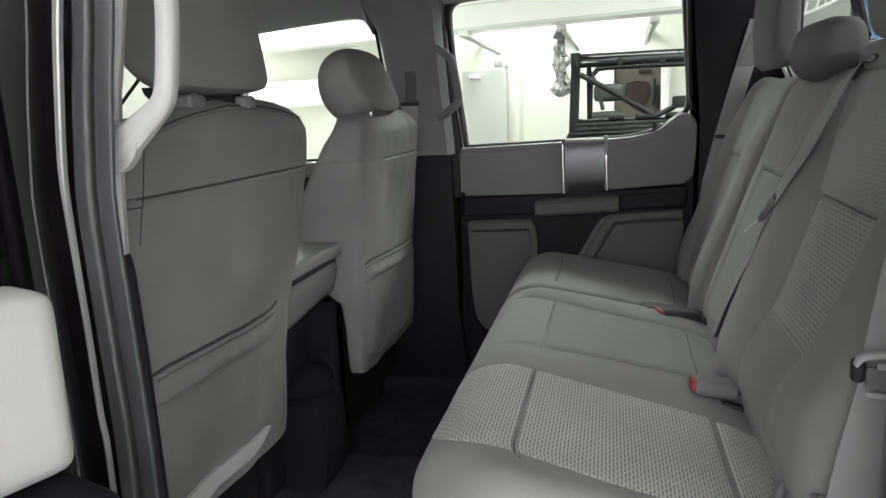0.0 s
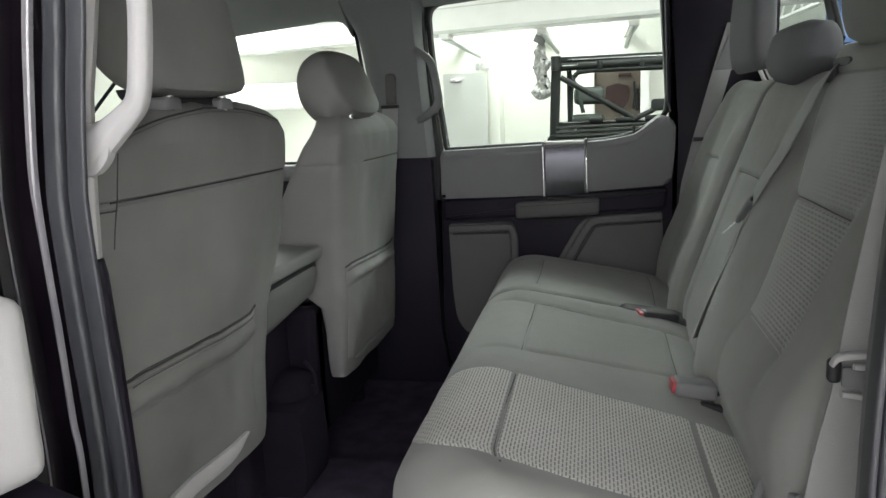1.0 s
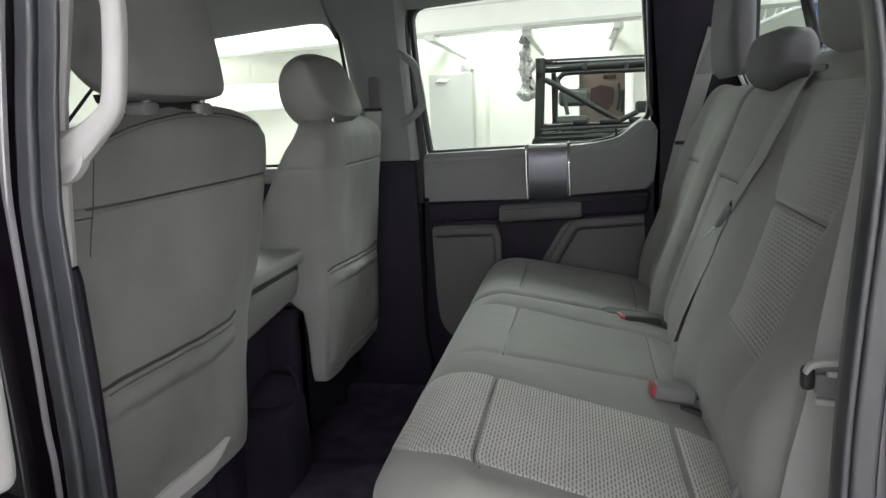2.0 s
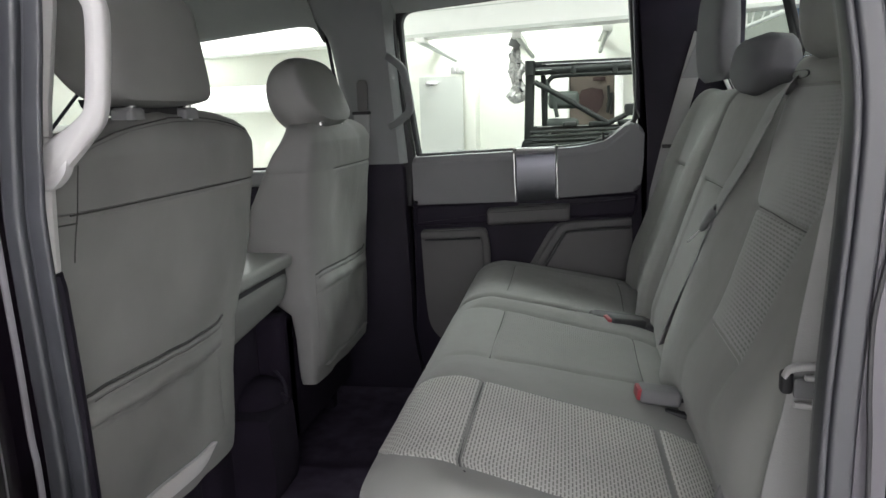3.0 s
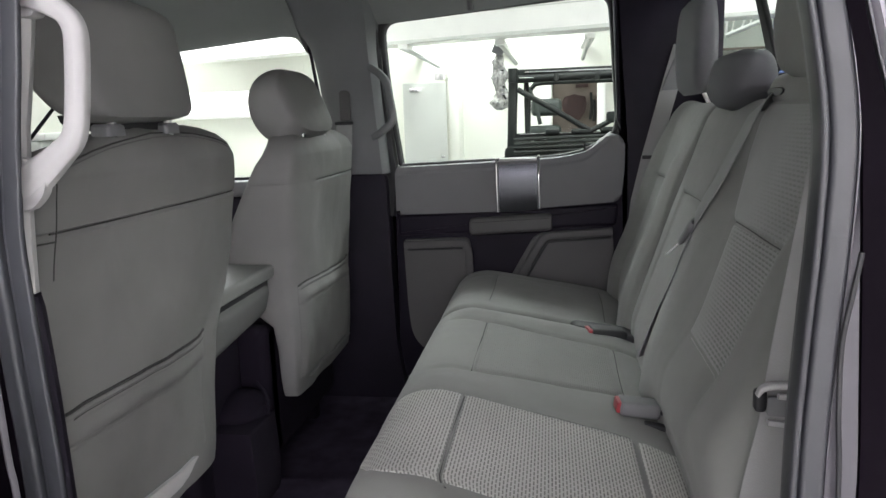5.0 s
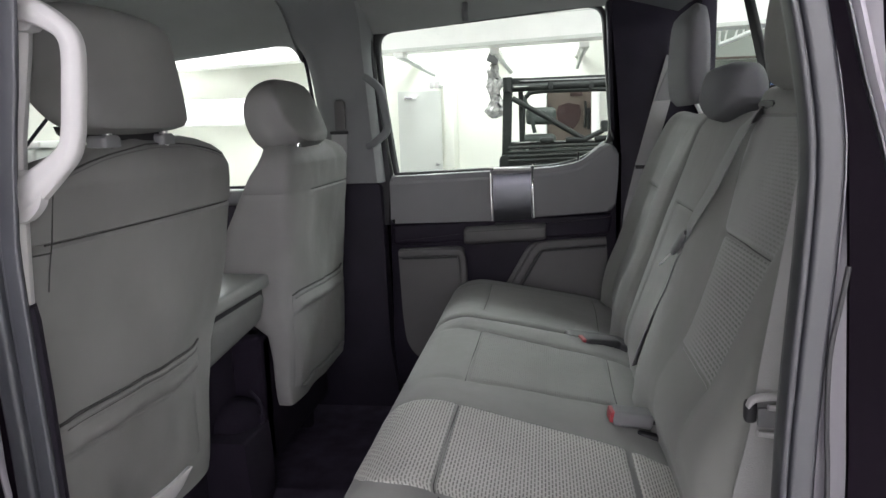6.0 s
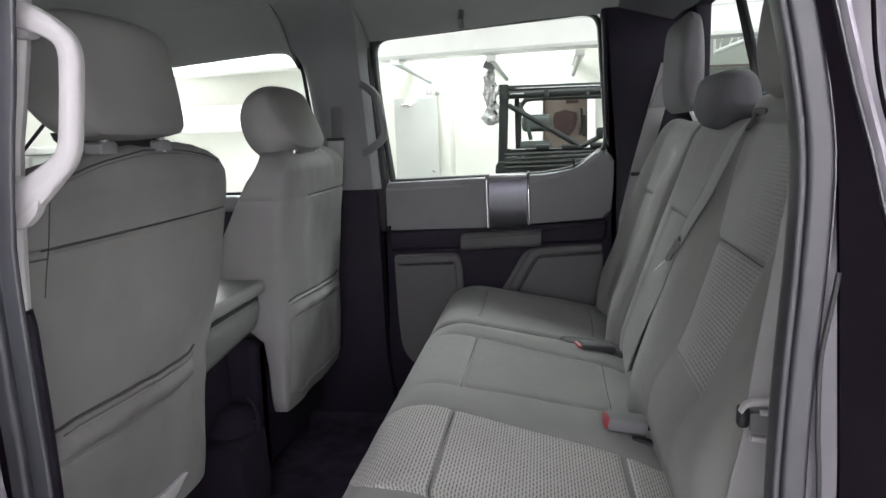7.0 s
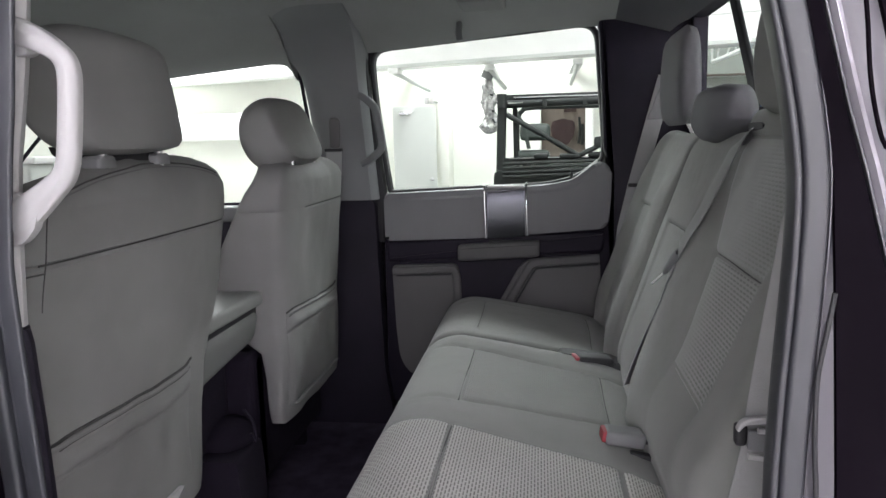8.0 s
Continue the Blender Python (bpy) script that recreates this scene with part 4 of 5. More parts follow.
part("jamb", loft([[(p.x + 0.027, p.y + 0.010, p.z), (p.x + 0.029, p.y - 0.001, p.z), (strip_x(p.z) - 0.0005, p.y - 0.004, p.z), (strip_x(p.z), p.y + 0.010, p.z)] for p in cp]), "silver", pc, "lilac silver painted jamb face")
part("edge_tape", loft([[(strip_x(p.z), p.y + 0.002, p.z), (strip_x(p.z) + 0.0008, p.y - 0.006, p.z), (outer_x(p.z) - 0.001, p.y - 0.010, p.z), (outer_x(p.z), p.y + 0.0, p.z)] for p in cp]), "edge_black", pc, "black edge strip")
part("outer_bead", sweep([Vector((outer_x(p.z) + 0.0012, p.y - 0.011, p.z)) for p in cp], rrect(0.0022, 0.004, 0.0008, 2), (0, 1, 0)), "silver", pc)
# same paint as the jamb, drawn paler for the light it catches
part("outer_panel", loft([[(outer_x(p.z) + 0.002, p.y - 0.002, p.z), (outer_x(p.z) + 0.003, p.y - 0.010, p.z), (outer_x(p.z) + 0.007, p.y - 0.015, p.z), (outer_x(p.z) + 0.011, p.y - 0.013, p.z), (outer_x(p.z) + 0.016, p.y - 0.018, p.z), (outer_x(p.z) + 0.030, p.y - 0.022, p.z), (outer_x(p.z) + 0.036, p.y - 0.030, p.z), (outer_x(p.z) + 0.05, p.y - 0.040, p.z), (outer_x(p.z) + 0.09, p.y - 0.060, p.z), (0.80, p.y - 0.095, p.z), (0.80, p.y - 0.002, p.z)] for p in cp]), "silver_lit", pc, "outer edge with folds, bright light put into its lilac paint")
# black strip painted in for the shade of the fold
part("fold_shade", sweep([Vector((outer_x(p.z) + 0.0325, p.y - 0.0265, p.z)) for p in cp], rrect(0.004, 0.006, 0.001, 2), (0, 1, 0)), "edge_black", pc)
part("drain_cover", sweep(smooth_curve([(0.5125, -0.831, 0.766), (0.5105, -0.831, 0.750), (0.5075, -0.831, 0.730), (0.5035, -0.831, 0.703), (0.5025, -0.831, 0.676), (0.5040, -0.831, 0.630), (0.5065, -0.831, 0.595), (0.510, -0.831, 0.50)], 30), rrect(0.004, 0.004, 0.0015, 2), (0, 1, 0)), "rubber_dark", pc, "black edge of the jamb lining")
# black tube drawn for a dark reflected streak
part("reflection_line", tube(smooth_curve([(0.511, -0.850, 1.010), (0.516, -0.851, 0.972), (0.520, -0.852, 0.930), (0.526, -0.852, 0.900), (0.532, -0.853, 0.880), (0.538, -0.854, 0.876), (0.541, -0.856, 0.886), (0.540, -0.857, 0.92)], 30), 0.0018, 6), "edge_black", pc)
part("striker", tube([(0.556, -0.852, 0.965), (0.550, -0.872, 0.962), (0.548, -0.876, 0.918), (0.556, -0.854, 0.910)], 0.005, 8, (1, 0, 0)), "steel", pc, "steel door striker loop")
side = thing("body_side", "glossy black painted side of the truck body", "body panel", kind="structure")
part("rear_quarter", box(0.80, 1.02, -0.955, -0.80, -0.25, 1.05, 0.03, 3), "paint", side)
part("front_door", box(-1.50, -0.372, -0.92, -0.80, -0.25, 0.74, 0.02, 3), "paint_dull", side)
part("front_door_frame", box(-0.47, -0.372, -0.90, -0.82, 0.735, 1.20, 0.015, 3), "paint_dull", side)
part("rocker", box(-0.45, 0.80, -0.93, -0.80, -0.30, -0.03, 0.03, 3), "paint", side)
part("roof_rail", box(-1.5, 0.76, -0.86, -0.775, 1.18, 1.32, 0.025, 3), "paint", side)
part("cab_floor_pan", box(-1.7, 0.75, -0.80, 0.85, -0.30, -0.065, 0.02), "paint", side)
part("far_skin", box(-1.7, 0.76, 0.835, 0.90, -0.30, 0.70, 0.03, 3), "paint", side)

# the open rear door, hinged at the front post
od = thing("door_rear_near", "open rear door with a light grey armrest and black paint", "door", kind="structure")
HX, HY = -0.262, -0.862
ODM = pose(HX, HY, 0, 0, 0, -110)
# in the door's own axes: x runs from the hinge to the latch end, +y is its inner face
part("skin", box(0.0, 0.86, -0.12, -0.055, -0.22, 0.74, 0.02, 3, m=ODM), "paint_dull", od)
part("edge", plate([(0.0, -0.055), (0.01, -0.02), (0.03, -0.004), (0.84, -0.004), (0.86, -0.055)], "z", -0.2, 0.735, 0.004), "paint_dull", od).matrix_world = ODM
part("armrest_panel", box(0.018, 0.80, -0.003, 0.075, 0.548, 0.714, 0.024, 4, m=ODM), "trim", od, "light grey padded armrest")
part("lower_panel", box(0.006, 0.80, -0.003, 0.125, -0.1, 0.540, 0.03, 5, m=ODM), "dark", od, "black lower door panel")
part("window_post", sweep([ODM @ Vector((0.02, -0.04, 0.74)), ODM @ Vector((0.03, -0.03, 0.95)), ODM @ Vector((0.05, -0.01, 1.2))], rrect(0.06, 0.05, 0.012, 3), (0, 1, 0)), "paint_dull", od)
part("window_seal", sweep([ODM @ Vector((0.012, 0.004, 0.70)), ODM @ Vector((0.018, 0.006, 0.95)), ODM @ Vector((0.04, 0.016, 1.2))], rrect(0.012, 0.016, 0.005, 3), (0, 1, 0)), "edge_black", od)
part("top_bar", sweep([ODM @ Vector((0.05, -0.01, 1.2)), ODM @ Vector((0.6, -0.01, 1.22)), ODM @ Vector((0.80, -0.02, 1.1)), ODM @ Vector((0.85, -0.03, 0.74))], rrect(0.05, 0.05, 0.012, 3), (0, 1, 0)), "paint_dull", od)


# ---- front seats ----
def front_seat(yc, lean, z_head, tip, label):
    seat = thing("bucket_seat", label, "car seat", "front seats")

    def xr(z):
        return -0.300 + (z - 0.757) * lean

    near = yc < 0
    zs = [0.246, 0.265, 0.30, 0.40, 0.50, 0.58, 0.65, 0.70, 0.74, 0.751, 0.757, 0.763, 0.775, 0.80, 0.825, 0.845, 0.858, 0.868, 0.874]
    hw = [0.228, 0.230, 0.231, 0.233, 0.240, 0.276, 0.290, 0.289, 0.2870, 0.2870, 0.2845, 0.2875, 0.2875, 0.283, 0.273, 0.257, 0.235, 0.200, 0.157]
    if near:
        zs = zs[:-4] + [0.847, 0.862, 0.873, 0.879]
    else:
        hw = [0.226, 0.234, 0.238, 0.239, 0.238, 0.239, 0.246, 0.250, 0.2540, 0.2540, 0.2515, 0.2545, 0.2545, 0.251, 0.243, 0.229, 0.210, 0.180, 0.140]

    def reach(z, y):
        """Half width on the side of y; the driver seat runs on behind the door post."""
        w = float(np.interp(z, zs, hw))
        if near and y < yc and z > 0.79:
            # the shoulder beside the door slopes away
            w = min(w, float(np.interp(z, [0.80, 0.835, 0.851, 0.858, 0.864, 0.872, 0.879], [0.274, 0.247, 0.209, 0.174, 0.115, 0.06, 0.03])))
        if near and y < yc and z <= 0.79:
            w = float(np.interp(z, [0.25, 0.5, 0.62, 0.69, 0.79], [0.225, 0.238, 0.262, 0.275, 0.276]))
        return w

    def limits(z):
        x1 = xr(z)
        if z > 0.815:
            x1 -= 0.040 * ((z - 0.815) / 0.059) ** 2.4
        x0 = -0.375 - 0.47 * (0.845 - z) if z < 0.845 else -0.372 + 0.01 * (z - 0.845) / 0.03
        if not near:
            return x1 - float(np.interp(z, [0.246, 0.36, 0.42, 0.48, 0.60, 0.68, 0.80, 0.86, 0.874], [0.05, 0.062, 0.075, 0.17, 0.205, 0.175, 0.115, 0.075, 0.05])), x1
        return max(min(x0, x1 - 0.02), x1 - float(np.interp(z, [0.28, 0.50], [0.05, 0.185]))), x1

    def shape(z, yy, rear):
        """x on the seat's rear or front side, for yy from -1 to 1 across it."""
        x0, x1 = limits(z)
        p = 7.0
        k = max(0.0, 1 - abs(yy) ** p) ** (1 / p)
        dent = 0.012 * noise.noise((yy * 1.6 + yc * 7, z * 7.0, 1.7)) + 0.0042 * noise.noise((yy * 4 + yc, z * 17.0, 4.2))
        bow = -0.004 * yy * yy + dent * (1 - yy ** 4) * min(1.0, abs(z - 0.757) / 0.05) if rear else 0.045 * (1 - yy * yy) ** 2 * min(1.0, max(0.0, (0.80 - z) / 0.1))
        return (x0 + x1) / 2 + (x1 - x0) / 2 * k * (1 if rear else -1) + bow

    across = [math.copysign(1 - (1 - abs(t)) ** 2.0, t) for t in np.linspace(-1, 1, 43)]
    rings = []
    levels = sorted(set(zs) | {round(z, 3) for z in np.arange(0.28, 0.84, 0.02)})
    for z in levels:
        dip = 0.005 if abs(z - 0.757) < 0.001 else 0.0
        ring = [(shape(z, yy, True) - dip * (near or yy > -0.45), yc + yy * reach(z, yc + yy), z) for yy in across]
        ring += [(shape(z, yy, False), yc + yy * reach(z, yc + yy), z) for yy in across[-2:0:-1]]
        rings.append(ring)
    part("backrest", loft(rings), "backcloth", seat)

    def on_back(y, z, out=0.0):
        yy = max(-0.995, min(0.995, (y - yc) / reach(z, y)))
        return Vector((shape(z, yy, True) + out, y, z))

    part("cross_seam", tube([on_back(yc + t, 0.757, -0.003) for t in np.linspace(-0.242 if near else -0.236, 0.262 if near else 0.236, 40)], 0.0014, 6, (1, 0, 0)), "thread", seat)
    if near:
        part("side_seam", tube([on_back(-0.637 - 0.010 * math.sin(8 * (0.80 - z)), z, 0.0004) for z in np.linspace(0.70, 0.815, 14)], 0.0008, 6, (1, 0, 0)), "thread", seat)
        part("side_seam", tube([on_back(y, 0.747, 0.0004) for y in np.linspace(-0.668, -0.640, 4)], 0.0011, 6, (1, 0, 0)), "thread", seat)
        part("top_seam", tube([on_back(yc + 0.88 * t * reach(z, yc + t), z, 0.0005) for t, z in [(t, 0.868 - 0.024 * t ** 4 - 0.008 * max(0.0, -t)) for t in np.linspace(-1, 1, 34)]], 0.0013, 6, (1, 0, 0)), "thread", seat)
        part("top_stitch", tube([on_back(yc + 0.86 * t * reach(z, yc + t), z, 0.0006) for t, z in [(t, 0.862 - 0.024 * t ** 4 - 0.008 * max(0.0, -t)) for t in np.linspace(-1, 1, 34)]], 0.0007, 6, (1, 0, 0)), "pocket", seat)
    # map pocket: a slack panel whose hem is a double roll, with a soft fold under it
    t0, t1 = (-0.216, 0.150) if near else (-0.215, 0.158)
    ys = np.linspace(t0, t1, 41)
    zlow = 0.315 if near else 0.290

    def hem(t):
        q = (t - t0) / (t1 - t0)
        return 0.5185 + 0.005 * math.sin(math.pi * 1.6 * q + 0.4) + 0.006 * ease(q, 0.93, 1.0) - 0.004 * ease(q, 0.08, 0.0) - (0.0 if near else 0.004)

    def fade(t):
        q = (t - t0) / (t1 - t0)
        return min(1.0, q / 0.05, (1 - q) / 0.05)

    def puffed(t, z):
        d = hem(t) - z
        roll = 0.0050 * ridge(d - 0.004, 0.0036) + 0.0042 * ridge(d - 0.0125, 0.0036) + 0.0115 * hump(d, 0.014, 0.047) ** 0.4 - 0.0060 * ridge(d - 0.0480, 0.0035)
        belly = 0.007 * ridge(d - 0.15, 0.09) + 0.0010 * noise.noise((t * 9, z * 9, yc))
        return 0.001 + fade(t) * (roll + belly * ease(d, 0.045, 0.09))

    rings = []
    for t in ys:
        ztop = hem(t)
        col = [on_back(yc + t, ztop + 0.0006, -0.003)] + [on_back(yc + t, z, puffed(t, z)) for z in list(ztop - np.linspace(0, 0.055, 34)) + list(np.linspace(ztop - 0.062, zlow, 22))]
        col += [on_back(yc + t, z, -0.012) for z in np.linspace(zlow, ztop, 4)]
        rings.append(col)
    pocket = part("map_pocket", loft(rings), "backcloth", seat, "slack cloth map pocket")
    # dark tubes stand in for shade at the pocket mouth and hem groove
    part("pocket_shade_line", tube([on_back(yc + t, hem(t) + 0.0030, 0.0002) for t in ys], 0.0026, 6, (1, 0, 0)), "thread", pocket, "dark line for the shade in the pocket mouth")
    part("hem_shade_line", tube([on_back(yc + t, hem(t) - 0.0083, 0.0030) for t in ys[1:-1]], 0.0011, 6, (1, 0, 0)), "thread", pocket)
    # pale plastic lip along the bottom edge
    lip = []
    for t in np.linspace(-0.20, 0.110, 25) if near else np.linspace(-0.180, 0.185, 25):
        if near:
            zt = 0.303
            zb = zt - float(np.interp(t, [-0.20, 0.0, 0.055, 0.085, 0.104, 0.110], [0.034, 0.034, 0.030, 0.024, 0.012, 0.002]))
        else:
            zt = 0.2835 - 0.06 * (t - 0.02) ** 2
            zb = zt - 0.009 * max(0.05, min(1.0, (t + 0.18) / 0.05, (0.185 - t) / 0.05))
        lip.append([on_back(yc + t, zt, 0.007), on_back(yc + t, (zt + zb) / 2, 0.009), on_back(yc + t, zb, 0.006), on_back(yc + t, zb, -0.02), on_back(yc + t, zt, -0.02)])
    part("bottom_lip", loft(lip), "trim" if near else "backcloth", seat, "light grey plastic lower edge")
    # headrest, egg-shaped from the side
    yh, hh, drop, off = (yc - 0.022, 0.128, 0.008, 0.018) if yc < 0 else (yc - 0.062, 0.146, 0.012, -0.012)
    prof = smooth_curve([(0.036, 0.0), (0.041, 0.010), (0.038, 0.045), (0.028, 0.110), (0.018, 0.150), (-0.016, 0.168), (-0.060, 0.160), (-0.092, 0.128), (-0.104, 0.085), (-0.098, 0.045), (-0.075, 0.010), (-0.045, -0.012), (0.0, -0.006), (0.034, -0.001)], 60)[:-1]
    if near:
        prof = smooth_curve([(0.036, 0.0), (0.041, 0.010), (0.038, 0.045), (0.028, 0.110), (0.018, 0.150), (-0.016, 0.168), (-0.060, 0.162), (-0.090, 0.140), (-0.100, 0.112), (-0.092, 0.080), (-0.070, 0.036), (-0.045, 0.004), (-0.020, -0.008), (0.012, -0.006), (0.034, -0.001)], 60)[:-1]
    ca, sa = math.cos(tip), math.sin(tip)
    prof = [(0.034 + (p[0] - 0.034) * ca - p[1] * sa, (p[0] - 0.034) * sa + p[1] * ca) for p in prof]
    cx, cz = -0.03, 0.07
    rings = []
    for q in np.linspace(-1, 1, 45):
        v = math.copysign(1 - (1 - abs(q)) ** 1.9, q)
        sharp = 0.55 + 0.45 * max(0.0, 1 - abs(v) ** 12) ** 0.4 if tip == 0 else 0.35 + 0.65 * max(0.0, 1 - abs(v) ** 3.2) ** 0.5
        soft = 0.30 + 0.70 * max(0.0, 1 - abs(v) ** 3) ** 0.5
        y = yh + hh * v
        ring = []
        for p in prof:
            w = max(0.0, min(1.0, (0.035 - p[0]) / 0.135))
            w = w * w * (3 - 2 * w)
            e = sharp * (1 - w) + soft * w
            k = max(0.0, min(1.0, (cz - p[1]) / 0.07))
            low = 1.0 - 0.40 * (1 - e) * k * k * (3 - 2 * k)
            if tip:
                s_ = 0.06 + 0.94 * max(0.0, 1 - abs(v) ** 3.0) ** (1 / 3.0)
                ring.append((-0.322 + cx + (p[0] - cx) * s_ * (0.86 if p[0] > cx else 1.0), y, z_head - drop + cz + (p[1] - cz) * s_ * (1.10 if p[1] < cz else 1.0)))
                continue
            ring.append((-0.322 + cx + (p[0] - cx) * (0.4 + 0.6 * e) - 0.008 * v * v, y, z_head - drop + cz + (p[1] - cz) * (0.30 + 0.70 * e) * low * (1 - 0.02 * v * v)))
        rings.append(ring)
    head = part("headrest", loft(rings), "backcloth", seat)
    if near:
        # added dark slab: shade below the headrest made as a part
        part("underside", loft([[(x, y, z) for y, z in ((yh - 0.040 * k, z_head - 0.002), (yh + 0.108 * k, z_head - 0.002), (yh + 0.103 * k, z_head - 0.027), (yh - 0.012 * k, z_head - 0.024), (yh - 0.034 * k, z_head - 0.012))] for x, k in ((-0.415, 0.9), (-0.40, 1.0), (-0.332, 1.0), (-0.326, 0.96))]), "rubber_dark", head, "dark slab for the shade under the headrest")
    for dy in (-0.075, 0.075):
        hx = -0.320 if near else -0.316
        part("headrest_post", tube([(hx, yh + off + dy, 0.86), (hx, yh + off + dy, z_head + 0.03)], 0.0065, 10, (1, 0, 0)), "steel", head, "polished steel post")
        if yc < 0:
            part("post_collar", loft([[(-0.326 + a, yh + off + dy + b, z) for a, b in rrect(w2 * 0.72, w2, 0.006, 3)] for z, w2 in ((0.866, 0.042), (0.879, 0.041), (0.883, 0.034))]), "trim_mid", head)
    # cushion and base
    part("cushion", box(-0.98, -0.47, yc - 0.25, yc + 0.25, 0.24, 0.40, 0.05, 4), "cloth", seat)
    part("side_bolster", box(-0.95, -0.50, yc - 0.262, yc - 0.19, 0.30, 0.44, 0.03, 4), "cloth", seat)
    if yc > 0:
        # black boxes added to give the shade round the far cushion
        part("rear_shield", box(-0.468, -0.405, yc - 0.25, yc + 0.25, 0.09, 0.425, 0.02, 3), "carpet", seat, "added black shield for the shade behind the cushion")
        part("side_shield", box(-0.95, -0.405, yc - 0.262, yc - 0.18, 0.09, 0.425, 0.02, 3), "carpet", seat, "added black shield for the shade beside the cushion")
    part("base", box(-0.92, -0.42, yc - 0.18, yc + 0.18, 0.088, 0.24, 0.02), "carpet", seat)
    for dy in (-0.18, 0.18):
        part("rail", box(-0.98, -0.44, yc + dy - 0.02, yc + dy + 0.02, 0.0, 0.09, 0.008), "carpet", seat)
    return seat


front_seat(-0.405, 0.13, 0.899, 0.0, "grey driver seat seen from behind, worn map pocket").location = (0.008, 0.0, 0.0)
front_seat(0.360, 0.07, 0.890, 0.34, "grey front passenger seat with a lowered headrest").location = (0.020, 0.034, -0.018)

# folded centre seat with its lid between the front seats
con = thing("centre_console_seat", "grey folded centre seat with a cloth lid", "console")
cb_ = box(-0.86, -0.362, -0.155, 0.155, 0.405, 0.517, 0.034, 6)
for v in cb_.verts:
    q = (0.517 - v.co.z) / 0.112
    v.co.z += 0.10 * max(0.0, v.co.y + 0.155) * q
    v.co.x -= 0.02 * q * q
part("body", cb_, "console", con)
part("gap", box(-0.85, -0.370, -0.140, 0.148, 0.50, 0.527, 0.004), "rubber_dark", con)
part("lid", box(-0.87, -0.355, -0.140, 0.16, 0.525, 0.556, 0.012, 4), "lid_vinyl", con, "grey armrest lid, window light put into its colour")
part("base", box(-0.85, -0.44, -0.14, 0.13, 0.036, 0.43, 0.03, 3), "carpet", con, "black carpeted base")
tail = part("rear_duct", plate(rounded([(-0.80, 0.03), (-0.352, 0.03), (-0.342, 0.10), (-0.350, 0.232), (-0.80, 0.232)], [0.01, 0.02, 0.03, 0.008, 0.01], 4), "y", -0.058, 0.08, 0.006, 3), "carpet", con, "black plastic air duct")
part("duct_shoulder", loft([[(-0.425 + 0.07 * k * math.cos(a), y, 0.235 + 0.045 * k * math.sin(a)) for a in np.linspace(0, 2 * math.pi, 20, endpoint=False)] for y, k in ((-0.01, 0.3), (0.0, 0.6), (0.03, 0.9), (0.07, 1.0), (0.10, 0.9), (0.12, 0.5))]), "carpet", tail)
part("duct_strap", tube(smooth_curve([(-0.352, 0.03, 0.262), (-0.345, 0.035, 0.240), (-0.352, 0.045, 0.280), (-0.38, 0.06, 0.305)], 20), 0.004, 6), "dark", tail)
tunnel = tagged(part("floor_tunnel", loft([[(x, -0.17, 0.0), (x, -0.13, 0.035), (x, 0.13, 0.035), (x, 0.17, 0.0)] for x in (-1.6, -0.2, 0.3)]), "floor_carpet"), "black carpeted floor tunnel", "floor", kind="structure")

# dashboard and windscreen far ahead
dash = thing("dashboard", "dark grey dashboard under the windscreen", "dashboard")
part("top", box(-1.72, -1.25, -0.76, 0.76, 0.48, 0.64, 0.05, 4), "dark", dash)
part("lower", box(-1.72, -1.35, -0.76, 0.76, 0.0, 0.49, 0.04, 3), "dark", dash)
ws = thing("windscreen", "clear raked windscreen with black pillars", "window", kind="structure")
pn = part("pane", loft([[(-1.80, y, 0.70), (-1.30, y * 0.92, 1.20), (-1.305, y * 0.92, 1.205), (-1.805, y, 0.705)] for y in (-0.74, 0.74)]), "glass", ws)
pn.visible_shadow = False
for sy in (-1, 1):
    part("pillar", sweep([(-1.80, sy * 0.79, 0.70), (-1.20, sy * 0.76, 1.20)], rrect(0.012, 0.02, 0.005, 3), (0, 1, 0)), "dark", ws)


# ---- rear bench ----
CUSH = [(0.075, 0.20), (0.022, 0.26), (0.004, 0.32), (0.008, 0.378), (0.038, 0.416), (0.085, 0.430), (0.14, 0.424), (0.276, 0.399), (0.41, 0.375), (0.480, 0.362)]
BACK = [(0.448, 0.31), (0.450, 0.36), (0.464, 0.42), (0.500, 0.53), (0.558, 0.70), (0.604, 0.83), (0.622, 0.868), (0.648, 0.886), (0.69, 0.875)]


def slack(s, y, k):
    return 0.0016 * noise.noise((s * 9 + k, y * 9, 2.3)) + 0.0005 * noise.noise((s * 30, y * 30 + k, 5.1))


def quilted_body(sf, back, lift, ns=130, step=0.006):
    """The solid under a padded cover: its profile lifted by lift(s, y), closed behind by the back points."""
    ends = (0.0, 0.02, 0.06, 0.13, 0.22, 0.34, 0.48, 0.64, 0.82)
    inner = np.arange(sf.y0 + sf.roll, sf.y1 - sf.roll1, step)
    ys = [sf.y0 + sf.roll * q for q in ends] + list(inner) + [sf.y1 - sf.roll1 * q for q in ends[::-1]]
    rings = []
    for y in ys:
        ring = [sf.at(s, y, lift(s, y)) for s in np.linspace(sf.s[0], sf.s[-1], ns)]
        ring += [Vector((bx, y, bz)) for bx, bz in back]
        rings.append(ring)
    return loft(rings)


